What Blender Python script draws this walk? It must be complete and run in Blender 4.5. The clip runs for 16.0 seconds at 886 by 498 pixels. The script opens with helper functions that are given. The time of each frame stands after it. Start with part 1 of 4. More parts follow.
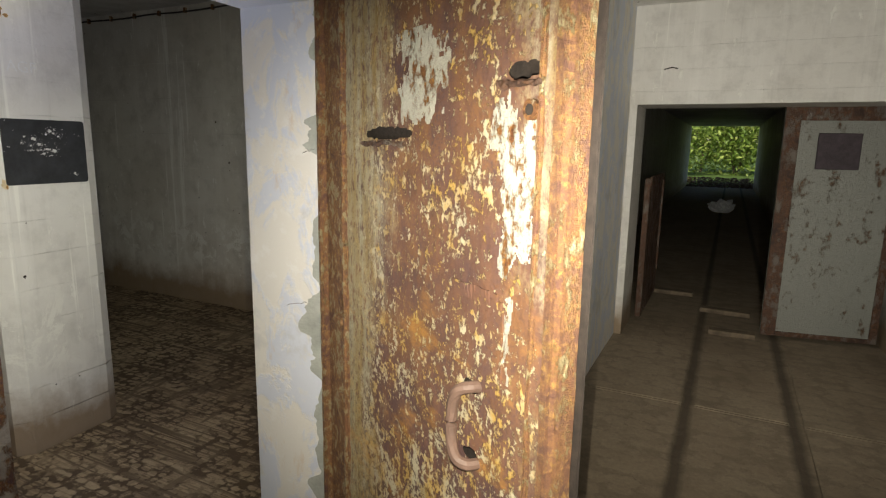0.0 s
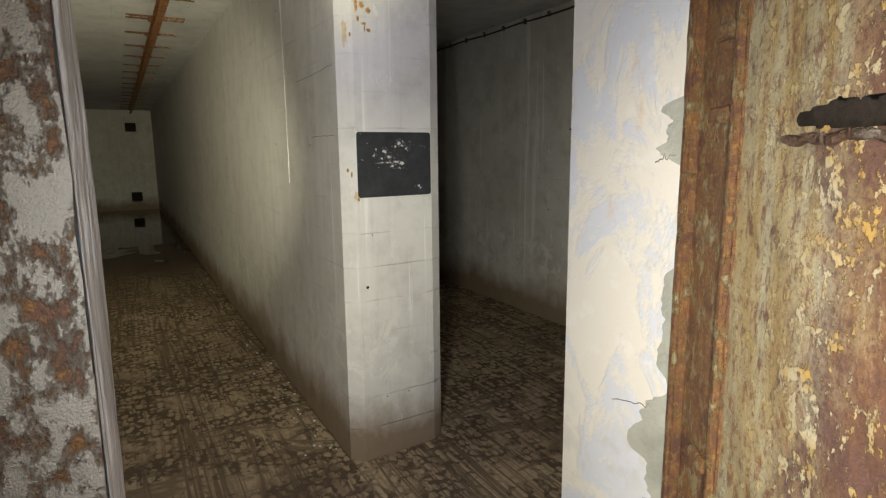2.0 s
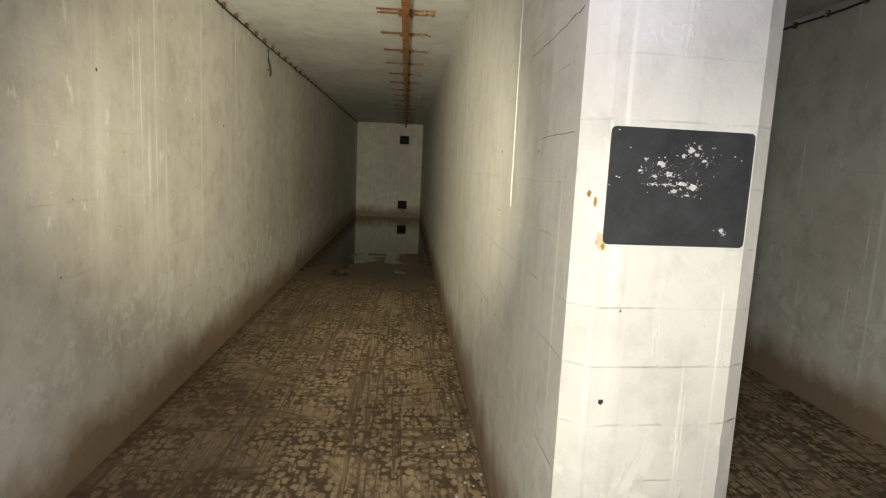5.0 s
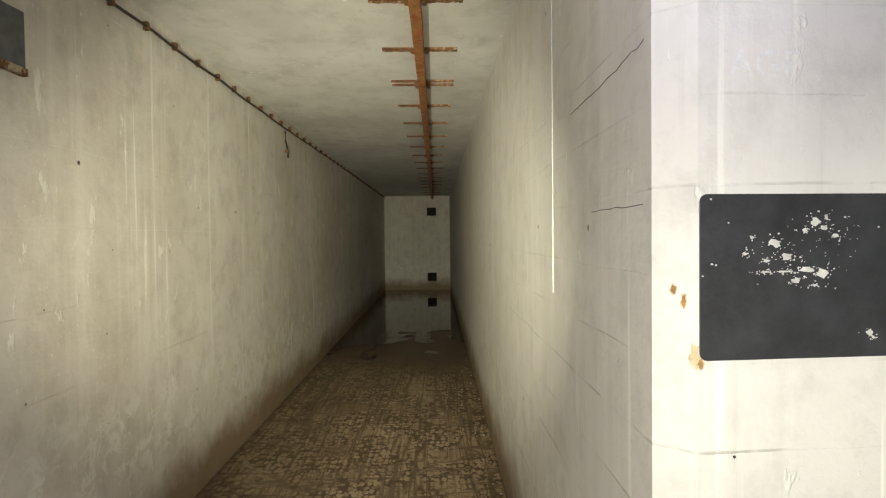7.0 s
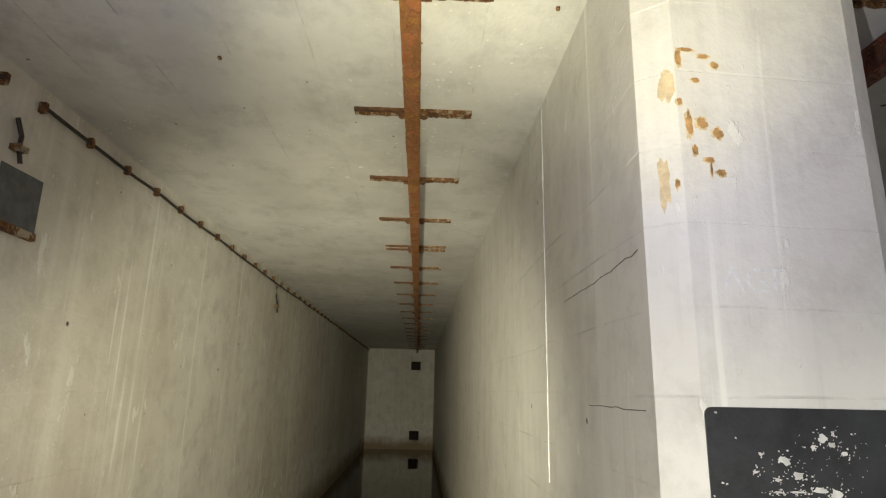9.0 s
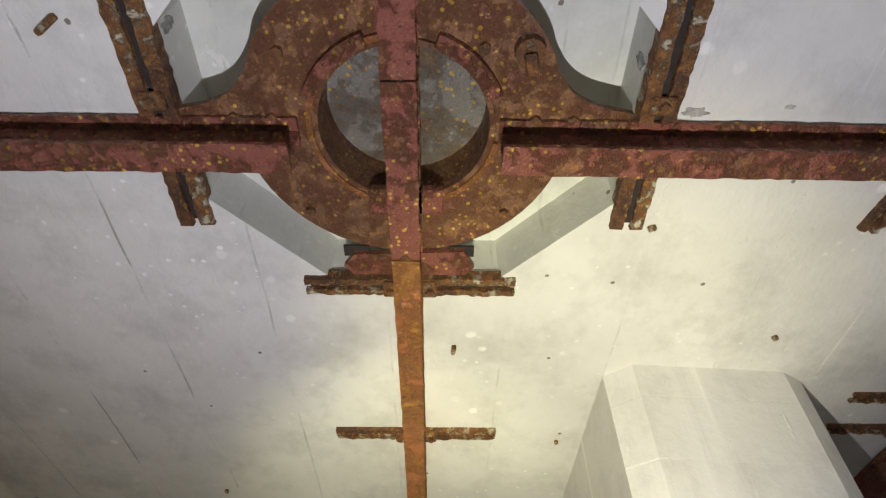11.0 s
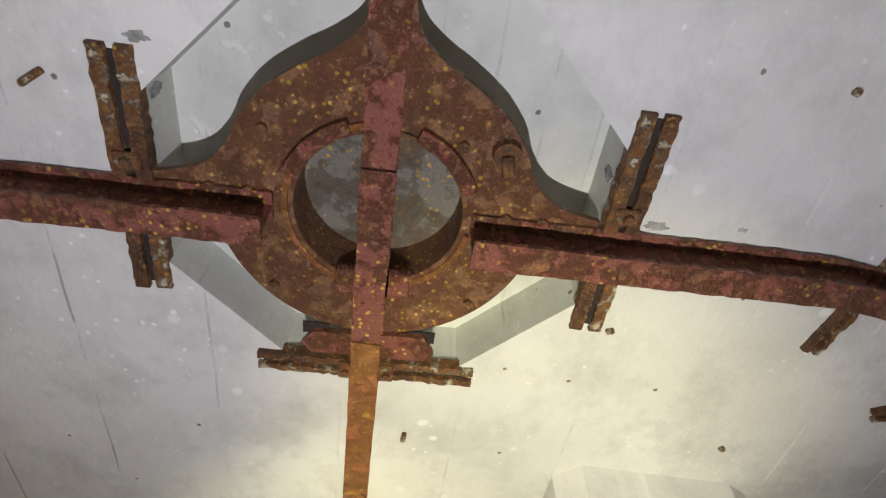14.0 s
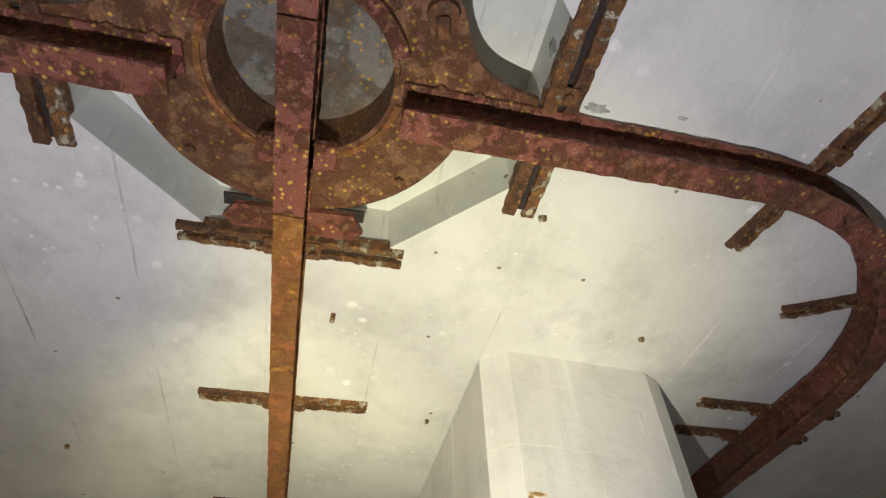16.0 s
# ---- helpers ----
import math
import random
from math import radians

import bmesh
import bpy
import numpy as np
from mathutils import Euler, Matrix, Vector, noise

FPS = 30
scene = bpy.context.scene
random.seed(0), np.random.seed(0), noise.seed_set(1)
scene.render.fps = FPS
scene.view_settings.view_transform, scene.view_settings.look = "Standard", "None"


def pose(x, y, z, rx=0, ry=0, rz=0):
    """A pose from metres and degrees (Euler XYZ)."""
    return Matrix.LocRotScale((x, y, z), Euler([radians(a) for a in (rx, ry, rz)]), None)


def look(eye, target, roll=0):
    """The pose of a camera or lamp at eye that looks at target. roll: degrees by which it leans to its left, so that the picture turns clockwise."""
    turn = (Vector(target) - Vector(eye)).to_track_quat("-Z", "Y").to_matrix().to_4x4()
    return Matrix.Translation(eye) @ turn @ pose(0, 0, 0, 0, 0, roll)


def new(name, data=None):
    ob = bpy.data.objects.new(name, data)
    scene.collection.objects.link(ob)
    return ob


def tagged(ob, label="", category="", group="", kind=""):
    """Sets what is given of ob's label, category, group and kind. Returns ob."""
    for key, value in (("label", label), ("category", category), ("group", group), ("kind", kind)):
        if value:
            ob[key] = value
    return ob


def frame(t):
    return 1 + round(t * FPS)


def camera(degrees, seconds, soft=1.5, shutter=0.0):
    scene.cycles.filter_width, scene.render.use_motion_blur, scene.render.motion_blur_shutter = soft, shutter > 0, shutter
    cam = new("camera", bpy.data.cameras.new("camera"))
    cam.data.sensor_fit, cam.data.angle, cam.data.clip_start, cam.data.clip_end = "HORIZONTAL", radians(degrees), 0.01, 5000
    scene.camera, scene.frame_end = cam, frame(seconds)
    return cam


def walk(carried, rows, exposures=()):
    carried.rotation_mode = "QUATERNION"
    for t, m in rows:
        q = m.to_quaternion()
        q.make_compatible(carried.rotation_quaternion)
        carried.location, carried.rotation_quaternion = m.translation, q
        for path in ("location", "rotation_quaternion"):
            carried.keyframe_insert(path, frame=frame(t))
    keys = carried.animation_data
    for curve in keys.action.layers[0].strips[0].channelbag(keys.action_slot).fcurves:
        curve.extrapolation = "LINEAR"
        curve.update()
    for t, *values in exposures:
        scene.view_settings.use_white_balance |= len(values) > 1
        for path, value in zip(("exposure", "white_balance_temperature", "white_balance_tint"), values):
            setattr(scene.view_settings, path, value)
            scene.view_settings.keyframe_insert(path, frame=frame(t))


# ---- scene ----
cam = camera(75.1, 16.0, 1.2)
PATH = [
    (0, (3.088, -1.484, 1.62), (2.222, 0.283, 1.262), 1.0),
    (0.5, (3.02, -1.26, 1.61), (1.857, 0.319, 1.219), 0.7),
    (1, (2.93, -1.099, 1.602), (1.522, 0.268, 1.219), 0.1),
    (1.5, (2.778, -1.006, 1.589), (1.199, 0.168, 1.228), -0.2),
    (2, (2.659, -0.935, 1.61), (0.935, 0.021, 1.275), -0.6),
    (2.5, (2.609, -0.85, 1.64), (0.799, -0.063, 1.321), -0.7),
    (3, (2.494, -0.816, 1.625), (0.647, -0.12, 1.3), -0.0),
    (3.5, (2.306, -0.791, 1.608), (0.443, -0.138, 1.285), 0.3),
    (4, (2.09, -0.678, 1.585), (0.172, -0.207, 1.274), 1.2),
    (4.2, (1.964, -0.625, 1.581), (0.025, -0.239, 1.278), 1.6),
    (6.3, (1.148, -0.369, 1.567), (-0.841, -0.416, 1.361), 2.0),
    (6.5, (1.125, -0.365, 1.58), (-0.868, -0.412, 1.41), 1.3),
    (7, (1.087, -0.43, 1.631), (-0.912, -0.405, 1.586), -0.6),
    (7.5, (1.055, -0.465, 1.647), (-0.943, -0.4, 1.664), -1.3),
    (8, (1.035, -0.474, 1.645), (-0.962, -0.393, 1.724), -0.6),
    (8.5, (1.052, -0.467, 1.658), (-0.933, -0.384, 1.884), 0.2),
    (9, (1.099, -0.466, 1.728), (-0.843, -0.394, 2.199), 1.2),
    (9.5, (1.176, -0.478, 1.793), (-0.645, -0.441, 2.62), 1.6),
    (9.6, (1.194, -0.484, 1.815), (-0.589, -0.449, 2.72), 1.2),
    (10, (1.246, -0.481, 1.864), (-0.402, -0.455, 2.995), 0.6),
    (10.2, (1.256, -0.475, 1.875), (-0.321, -0.448, 3.104), 0.5),
    (12.3, (1.272, -0.436, 1.913), (0.119, -0.457, 3.547), 0.9),
    (12.5, (1.277, -0.442, 1.914), (0.137, -0.462, 3.557), 1.1),
    (13, (1.285, -0.462, 1.916), (0.17, -0.476, 3.576), 1.7),
    (13.5, (1.287, -0.468, 1.915), (0.177, -0.437, 3.578), 1.5),
    (14, (1.287, -0.471, 1.913), (0.16, -0.326, 3.56), 0.1),
    (14.5, (1.253, -0.421, 1.914), (0.113, -0.132, 3.532), -1.6),
    (15, (1.231, -0.339, 1.902), (0.077, 0.114, 3.471), -2.8),
    (15.5, (1.232, -0.349, 1.904), (0.019, 0.105, 3.428), -2.7),
    (16, (1.224, -0.409, 1.911), (-0.123, -0.074, 3.351), -2.2),
]
EXPOSURES = [(0.0, -0.8), (0.5, -0.9), (1.0, -0.95), (1.5, -0.75), (2.0, -0.5), (2.5, -0.25), (3.0, 0.05), (3.5, 0.2), (4.2, 0.4), (7.5, 0.4), (9.5, 0.0), (12.3, -0.1), (16.0, -0.1)]
walk(cam, [(t, look(eye, target, roll)) for t, eye, target, roll in PATH], EXPOSURES)

# ---- light ----
world = bpy.data.worlds.new("sky")
scene.world = world
world.use_nodes = True
wn = world.node_tree
sky = wn.nodes.new("ShaderNodeTexSky")
sky.sky_type, sky.sun_disc = "NISHITA", False
sky.sun_elevation, sky.sun_rotation = radians(35), radians(192)
wn.links.new(sky.outputs[0], wn.nodes["Background"].inputs[0])
wn.nodes["Background"].inputs[1].default_value = 0.15
sun_data = bpy.data.lights.new("sun", "SUN")
sun_data.energy, sun_data.angle, sun_data.color = 5.0, radians(0.5), (1.0, 0.95, 0.86)
sun = new("sun", sun_data)
sun.matrix_world = look((-10, -20, 42), (2, 38, 0))


def torch(name, eye, target, watts, degrees, blend, colour):
    """A hand torch: a small bright source with a soft-edged beam."""
    d = bpy.data.lights.new(name, "SPOT")
    d.energy, d.spot_size, d.spot_blend, d.color, d.shadow_soft_size = watts, radians(degrees), blend, colour, 0.002
    ob = new(name, d)
    ob.matrix_world = look(eye, target)
    return ob


WARM = (1.0, 0.95, 0.68)
torch("torch_start", (3.05, -1.4, 1.6), (2.76, -0.50, 1.36), 290, 78, 1.0, (1.0, 0.92, 0.74))
torch("torch_door", (2.5, -0.95, 1.55), (1.72, -0.40, 1.4), 23, 125, 1.0, (0.92, 0.94, 1.0))
torch("torch_room", (1.75, -0.5, 1.5), (-0.9, 2.5, 1.3), 70, 56, 1.0, (0.97, 0.98, 0.76))
torch("torch_corridor", (3.25, -1.5, 1.6), (3.6, 3.58, 1.65), 540, 70, 1.0, (1.0, 0.96, 0.84))
torch("torch_tunnel", (1.3, -0.95, 1.35), (-6.0, -1.0, 1.95), 820, 56, 1.0, WARM)
torch("torch_raised", (1.0, -0.48, 1.5), (-0.75, -0.55, 2.85), 112, 40, 1.0, (1.0, 0.95, 0.54))
torch("torch_pier", (1.72, -0.62, 1.40), (-0.3, -0.08, 1.0), 84, 66, 1.0, (1.0, 0.96, 0.66))
torch("torch_spill", (1.70, -0.56, 1.50), (-1.0, -0.25, 0.6), 62, 126, 0.8, (0.92, 0.92, 1.0))
torch("torch_up", (0.95, -0.45, 1.35), (0.12, -0.08, 2.85), 88, 54, 1.0, (1.0, 0.93, 0.42))
torch("torch_up_spill", (0.95, -0.45, 1.35), (0.84, -0.34, 2.85), 72, 130, 0.9, (0.88, 0.88, 1.0))


# ---- materials ----
class Nodes:
    """Short hand for a node tree that ends in one Principled shader."""

    def __init__(self, name):
        self.mat = bpy.data.materials.new(name)
        self.mat.use_nodes = True
        self.t = self.mat.node_tree
        self.out = self.t.nodes["Principled BSDF"]
        self.co = self.t.nodes.new("ShaderNodeTexCoord").outputs["Object"]

    def node(self, kind, **inputs):
        n = self.t.nodes.new(kind)
        for k, v in inputs.items():
            self.put(n.inputs[k], v)
        return n

    def put(self, socket, v):
        if isinstance(v, bpy.types.NodeSocket):
            self.t.links.new(v, socket)
        else:
            socket.default_value = v

    def scaled(self, sx, sy, sz, rz=0.0):
        n = self.t.nodes.new("ShaderNodeMapping")
        self.put(n.inputs["Vector"], self.co)
        n.inputs["Scale"].default_value = (sx, sy, sz)
        n.inputs["Rotation"].default_value = (0, 0, rz)
        return n.outputs[0]

    def noise(self, scale, detail=5.0, rough=0.6, vec=None, warp=0.0):
        n = self.node("ShaderNodeTexNoise", Scale=scale, Detail=detail, Roughness=rough, Distortion=warp)
        self.put(n.inputs["Vector"], vec if vec is not None else self.co)
        return n.outputs["Fac"]

    def voronoi(self, scale, vec=None, feature="F1", out="Distance"):
        n = self.t.nodes.new("ShaderNodeTexVoronoi")
        n.feature = feature
        n.inputs["Scale"].default_value = scale
        self.put(n.inputs["Vector"], vec if vec is not None else self.co)
        return n.outputs[out]

    def ramp(self, fac, *stops):
        n = self.t.nodes.new("ShaderNodeValToRGB")
        self.put(n.inputs[0], fac)
        r = n.color_ramp
        while len(r.elements) < len(stops):
            r.elements.new(0.5)
        for e, (p, c) in zip(r.elements, stops):
            e.position = p
            e.color = (*c, 1) if isinstance(c, tuple) else (c, c, c, 1)
        return n.outputs[0]

    def step(self, fac, lo, hi):
        n = self.node("ShaderNodeMapRange", Value=fac)
        n.inputs["From Min"].default_value, n.inputs["From Max"].default_value = lo, hi
        return n.outputs[0]

    def math(self, op, a, b=0.0):
        n = self.t.nodes.new("ShaderNodeMath")
        n.operation = op
        self.put(n.inputs[0], a)
        self.put(n.inputs[1], b)
        return n.outputs[0]

    def mix(self, fac, a, b):
        n = self.t.nodes.new("ShaderNodeMix")
        n.data_type = "RGBA"
        self.put(n.inputs[0], fac)
        for s, v in ((n.inputs[6], a), (n.inputs[7], b)):
            self.put(s, (*v, 1) if isinstance(v, tuple) else v)
        return n.outputs[2]

    def axis(self, i):
        n = self.node("ShaderNodeSeparateXYZ")
        self.put(n.inputs[0], self.co)
        return n.outputs[i]

    def done(self, colour, rough=0.8, metal=0.0, height=None, depth=0.01, spec=0.5):
        o = self.out.inputs
        self.put(o["Base Color"], (*colour, 1) if isinstance(colour, tuple) else colour)
        self.put(o["Roughness"], rough)
        self.put(o["Metallic"], metal)
        self.put(o["Specular IOR Level"], spec)
        if height is not None:
            b = self.node("ShaderNodeBump", Height=height, Strength=1.0, Distance=depth)
            self.t.links.new(b.outputs[0], o["Normal"])
        return self.mat


def painted_concrete(name, base, dirty, mud=0.0, boards=0.0, axis=2, streaks=1.0, spots=0.0, mark=0.3, lime=0.0):
    """Limewashed board-marked concrete with runs, chips and damp."""
    n = Nodes(name)
    big = n.noise(0.9, 6, 0.65)
    mid = n.noise(5.0, 6, 0.7)
    fine = n.noise(60.0, 4, 0.6)
    run = n.noise(1.0, 6, 0.65, n.scaled(7, 7, 0.35))
    run2 = n.noise(1.0, 5, 0.7, n.scaled(23, 23, 1.1))
    col = n.mix(n.step(big, 0.35, 0.7), base, dirty)
    col = n.mix(n.math("MULTIPLY", n.step(mid, 0.48, 0.72), 0.55), col, tuple(c * 0.72 for c in dirty))
    col = n.mix(n.math("MULTIPLY", n.step(run, 0.50, 0.68), 0.75 * streaks), col, tuple(min(0.9, c * 1.12) for c in base))
    col = n.mix(n.math("MULTIPLY", n.step(run2, 0.58, 0.78), 0.40 * streaks), col, tuple(c * 0.62 for c in dirty))
    chips = n.step(n.noise(13.0, 6, 0.65, n.scaled(1, 1, 0.42)), 0.625, 0.67)
    col = n.mix(n.math("MULTIPLY", chips, 0.7 * min(1.0, streaks * 2)), col, (0.86, 0.85, 0.80))
    if lime:
        drip = n.step(n.noise(1.0, 4, 0.5, n.scaled(14, 14, 0.5)), 0.655, 0.69)
        drip = n.math("MULTIPLY", drip, n.step(n.noise(1.0, 5, 0.7, n.scaled(40, 40, 3.0)), 0.36, 0.5))
        col = n.mix(n.math("MULTIPLY", drip, lime), col, (0.88, 0.87, 0.82))
    if spots:
        blob = n.math("ADD", n.voronoi(9.0), n.math("MULTIPLY", n.noise(45.0, 3), 0.12))
        dab = n.math("MULTIPLY", n.step(blob, 0.20, 0.15), n.step(n.voronoi(9.0, None, "F1", "Color"), 0.35, 0.6))
        dab = n.math("MULTIPLY", dab, n.step(n.noise(1.6, 4), 0.42, 0.6))
        tiny = n.math("ADD", n.voronoi(24.0), n.math("MULTIPLY", n.noise(60.0, 4, 0.7), 0.5))
        dab = n.math("MAXIMUM", dab, n.math("MULTIPLY", n.step(tiny, 0.40, 0.34), n.step(n.noise(1.1, 5), 0.46, 0.60)))
        col = n.mix(n.math("MULTIPLY", dab, spots), col, (0.90, 0.89, 0.87))
        dirt = n.step(n.math("ADD", n.voronoi(6.5), n.math("MULTIPLY", n.noise(70.0, 2), 0.04)), 0.062, 0.05)
        col = n.mix(n.math("MULTIPLY", dirt, 0.85), col, (0.13, 0.09, 0.06))
    pits = n.step(n.math("ADD", n.voronoi(3.1), n.math("MULTIPLY", n.noise(80.0, 2), 0.02)), 0.05, 0.035)
    col = n.mix(pits, col, (0.10, 0.075, 0.05))
    h = n.math("ADD", n.math("MULTIPLY", mid, 0.5), n.math("MULTIPLY", fine, 0.05))
    h = n.math("ADD", h, n.math("MULTIPLY", chips, 0.12 * min(1.0, streaks * 2)))
    h = n.math("SUBTRACT", h, n.math("MULTIPLY", pits, 0.6))
    if boards:
        wob = n.math("MULTIPLY", n.math("SUBTRACT", n.noise(1.3, 3), 0.5), 0.03)
        f = n.math("FRACT", n.math("DIVIDE", n.math("ADD", n.axis(axis), wob), boards))
        line = n.math("MULTIPLY", n.step(f, 0.006 / boards, 0.0), n.step(n.noise(3.2, 6, 0.75), 0.47, 0.60))
        col = n.mix(n.math("MULTIPLY", line, mark), col, tuple(c * 0.5 for c in dirty))
        h = n.math("SUBTRACT", h, n.math("MULTIPLY", line, 1.5 * mark))
        each = n.math("FLOOR", n.math("DIVIDE", n.math("ADD", n.axis(axis), wob), boards))
        w = n.t.nodes.new("ShaderNodeTexWhiteNoise")
        w.noise_dimensions = "1D"
        n.put(w.inputs["W"], each)
        h = n.math("ADD", h, n.math("MULTIPLY", w.outputs["Value"], 0.45))
    if mud:
        z = n.axis(2)
        edge = n.math("ADD", z, n.math("MULTIPLY", n.math("SUBTRACT", n.noise(2.2, 6, 0.7), 0.5), 0.55))
        col = n.mix(n.math("MULTIPLY", n.step(edge, mud, 0.12), 0.85), col, (0.25, 0.165, 0.085))
        salt = n.math("MULTIPLY", n.step(n.noise(6.5, 7, 0.76, warp=0.6), 0.50, 0.56), n.math("MULTIPLY", n.step(z, 0.35, 0.5), n.step(z, 0.95, 0.7)))
        col = n.mix(n.math("MULTIPLY", salt, 0.8), col, (0.82, 0.81, 0.76))
    return n.done(col, n.step(mid, -0.5, 1.2), 0, h, 0.013, 0.3)


def rusted_steel(name, scale, paint, paint_lo, paint_hi, rust=(0.30, 0.12, 0.035), dark=(0.10, 0.035, 0.022), ochre=(0.55, 0.27, 0.05), lichen=0.0):
    """Old paint that flakes off rust of several ages."""
    n = Nodes(name)
    a = n.noise(3.0 * scale, 8, 0.7, warp=0.3)
    b = n.noise(16.0 * scale, 6, 0.7)
    c = n.noise(75.0 * scale, 4, 0.6)
    col = n.mix(n.step(a, 0.38, 0.6), dark, rust)
    col = n.mix(n.step(b, 0.52, 0.68), col, ochre)
    col = n.mix(n.math("MULTIPLY", n.step(c, 0.5, 0.75), 0.6), col, tuple(v * 0.5 for v in dark))
    flake = n.math("ADD", n.math("MULTIPLY", n.noise(9.0 * scale, 8, 0.72, n.scaled(1, 1, 0.6)), 0.75), n.math("MULTIPLY", a, 0.3))
    halo = n.step(flake, paint_lo - 0.07, paint_lo)
    col = n.mix(n.math("MULTIPLY", halo, 0.28), col, ochre)
    left = n.step(flake, paint_lo, paint_hi)
    col = n.mix(left, col, paint)
    if lichen:
        dot = n.math("ADD", n.voronoi(58.0), n.math("MULTIPLY", n.noise(90.0, 3), 0.26))
        dot = n.math("MULTIPLY", n.step(dot, 0.38, 0.31), n.step(n.noise(6.0, 4), 0.43, 0.54))
        grain = n.step(n.math("ADD", n.voronoi(110.0), n.math("MULTIPLY", n.noise(9.0, 4), 0.5)), 0.47, 0.40)
        col = n.mix(n.math("MULTIPLY", grain, 0.6 * lichen), col, (0.42, 0.24, 0.09))
        col = n.mix(n.math("MULTIPLY", dot, lichen), col, (0.60, 0.36, 0.07))
    h = n.math("ADD", n.math("MULTIPLY", left, 0.5), n.math("ADD", n.math("MULTIPLY", b, 0.6), n.math("MULTIPLY", c, 0.5)))
    return n.done(col, n.step(left, 1.6, -0.9), 0.0, h, 0.011, 0.35)


def plain(name, colour, rough=0.7, metal=0.0, scale=20.0, vary=0.25, depth=0.003):
    n = Nodes(name)
    a, b = n.noise(scale, 6, 0.65), n.noise(scale * 6, 3, 0.6)
    col = n.mix(n.math("MULTIPLY", n.step(a, 0.35, 0.7), 1.0), tuple(v * (1 - vary) for v in colour), tuple(min(0.95, v * (1 + vary)) for v in colour))
    return n.done(col, rough, metal, n.math("ADD", a, n.math("MULTIPLY", b, 0.3)), depth)


def mud_floor(name, pale, brown, wet_from=None, lump_size=26.0, cracks=1.0, tracks=1.0, grooves=()):
    """Dried mud over concrete: pale lumps between dark cracks, cart tracks along and damp bands across; light falloff
    painted in towards the left wall.
    """
    n = Nodes(name)
    wob = n.node("ShaderNodeTexNoise", Scale=7.0, Detail=3.0)
    n.put(wob.inputs["Vector"], n.co)
    vec = n.t.nodes.new("ShaderNodeVectorMath")
    vec.operation = "MULTIPLY_ADD"
    n.put(vec.inputs[0], wob.outputs["Color"])
    vec.inputs[1].default_value = (0.055, 0.055, 0.0)
    n.put(vec.inputs[2], n.scaled(0.72, 1.0, 1.0))
    tread = n.t.nodes.new("ShaderNodeTexVoronoi")
    tread.inputs["Scale"].default_value, tread.inputs["Randomness"].default_value = lump_size, 0.62
    n.put(tread.inputs["Vector"], vec.outputs[0])
    cell = n.math("ADD", tread.outputs["Distance"], n.math("MULTIPLY", n.math("SUBTRACT", n.noise(40.0, 5, 0.7), 0.5), 0.75))
    row = n.math("FRACT", n.math("MULTIPLY", n.math("ADD", n.axis(1), n.math("MULTIPLY", n.noise(1.6, 4, 0.6), 0.09)), 11.0))
    row = n.math("MULTIPLY", n.step(n.math("ABSOLUTE", n.math("SUBTRACT", row, 0.5)), 0.10, 0.03), n.step(n.noise(5.0, 5, 0.7), 0.46, 0.56))
    small = n.noise(38.0, 5, 0.65)
    patch = n.noise(2.4, 5, 0.7)
    along = n.noise(1.0, 3, 0.5, n.scaled(0.22, 6.5, 1))
    along2 = n.noise(1.0, 3, 0.5, n.scaled(0.15, 15.0, 1))
    across = n.noise(1.0, 4, 0.6, n.scaled(1.5, 0.45, 1), warp=0.4)
    crack = n.math("MULTIPLY", n.step(cell, 0.44, 0.60), n.math("MULTIPLY", n.step(patch, 0.36, 0.50), cracks))
    track = n.step(n.math("ABSOLUTE", n.math("SUBTRACT", along, 0.5)), 0.03, 0.006)
    track2 = n.step(n.math("ABSOLUTE", n.math("SUBTRACT", along2, 0.5)), 0.03, 0.006)
    band = n.step(n.math("ABSOLUTE", n.math("SUBTRACT", across, 0.5)), 0.022, 0.006)
    dark = n.math("MAXIMUM", n.math("MULTIPLY", crack, 0.95), n.math("MULTIPLY", tracks, n.math("MAXIMUM", n.math("MULTIPLY", track, 0.8), n.math("MAXIMUM", n.math("MULTIPLY", band, 0.7), n.math("MULTIPLY", track2, 0.45)))))
    dark = n.math("MAXIMUM", dark, n.math("MULTIPLY", row, 0.75 * tracks))
    col = n.mix(n.step(small, 0.3, 0.72), pale, tuple(c * 0.72 for c in pale))
    col = n.mix(n.math("MULTIPLY", n.step(n.noise(1.1, 6, 0.65), 0.46, 0.66), 0.75), col, tuple(c * 1.1 for c in brown))
    col = n.mix(dark, col, tuple(c * 0.5 for c in brown))
    h = n.math("ADD", n.math("MULTIPLY", n.math("SUBTRACT", 1.0, dark), 0.7), n.math("MULTIPLY", small, 0.35))
    rough = 0.85
    if wet_from is not None:
        x = n.math("ADD", n.axis(0), n.math("MULTIPLY", n.math("SUBTRACT", n.noise(0.8, 5, 0.6), 0.5), 5.0))
        wet = n.step(x, wet_from + 1.6, wet_from - 1.6)
        # darker towards the left wall: light falloff painted in, beside the truly wet end
        y = n.math("ADD", n.axis(1), n.math("MULTIPLY", n.math("SUBTRACT", n.noise(1.2, 6, 0.65), 0.5), 1.1))
        side = n.math("MULTIPLY", n.step(y, -1.12, -1.3), n.step(n.axis(1), -1.95, -1.85))
        damp_and_falloff = n.math("MAXIMUM", wet, n.math("MAXIMUM", n.math("MULTIPLY", side, 0.5), n.math("MULTIPLY", n.step(n.axis(1), -1.80, -1.95), 0.85)))
        col = n.mix(n.math("MULTIPLY", damp_and_falloff, 0.9), col, tuple(c * 0.42 for c in brown))
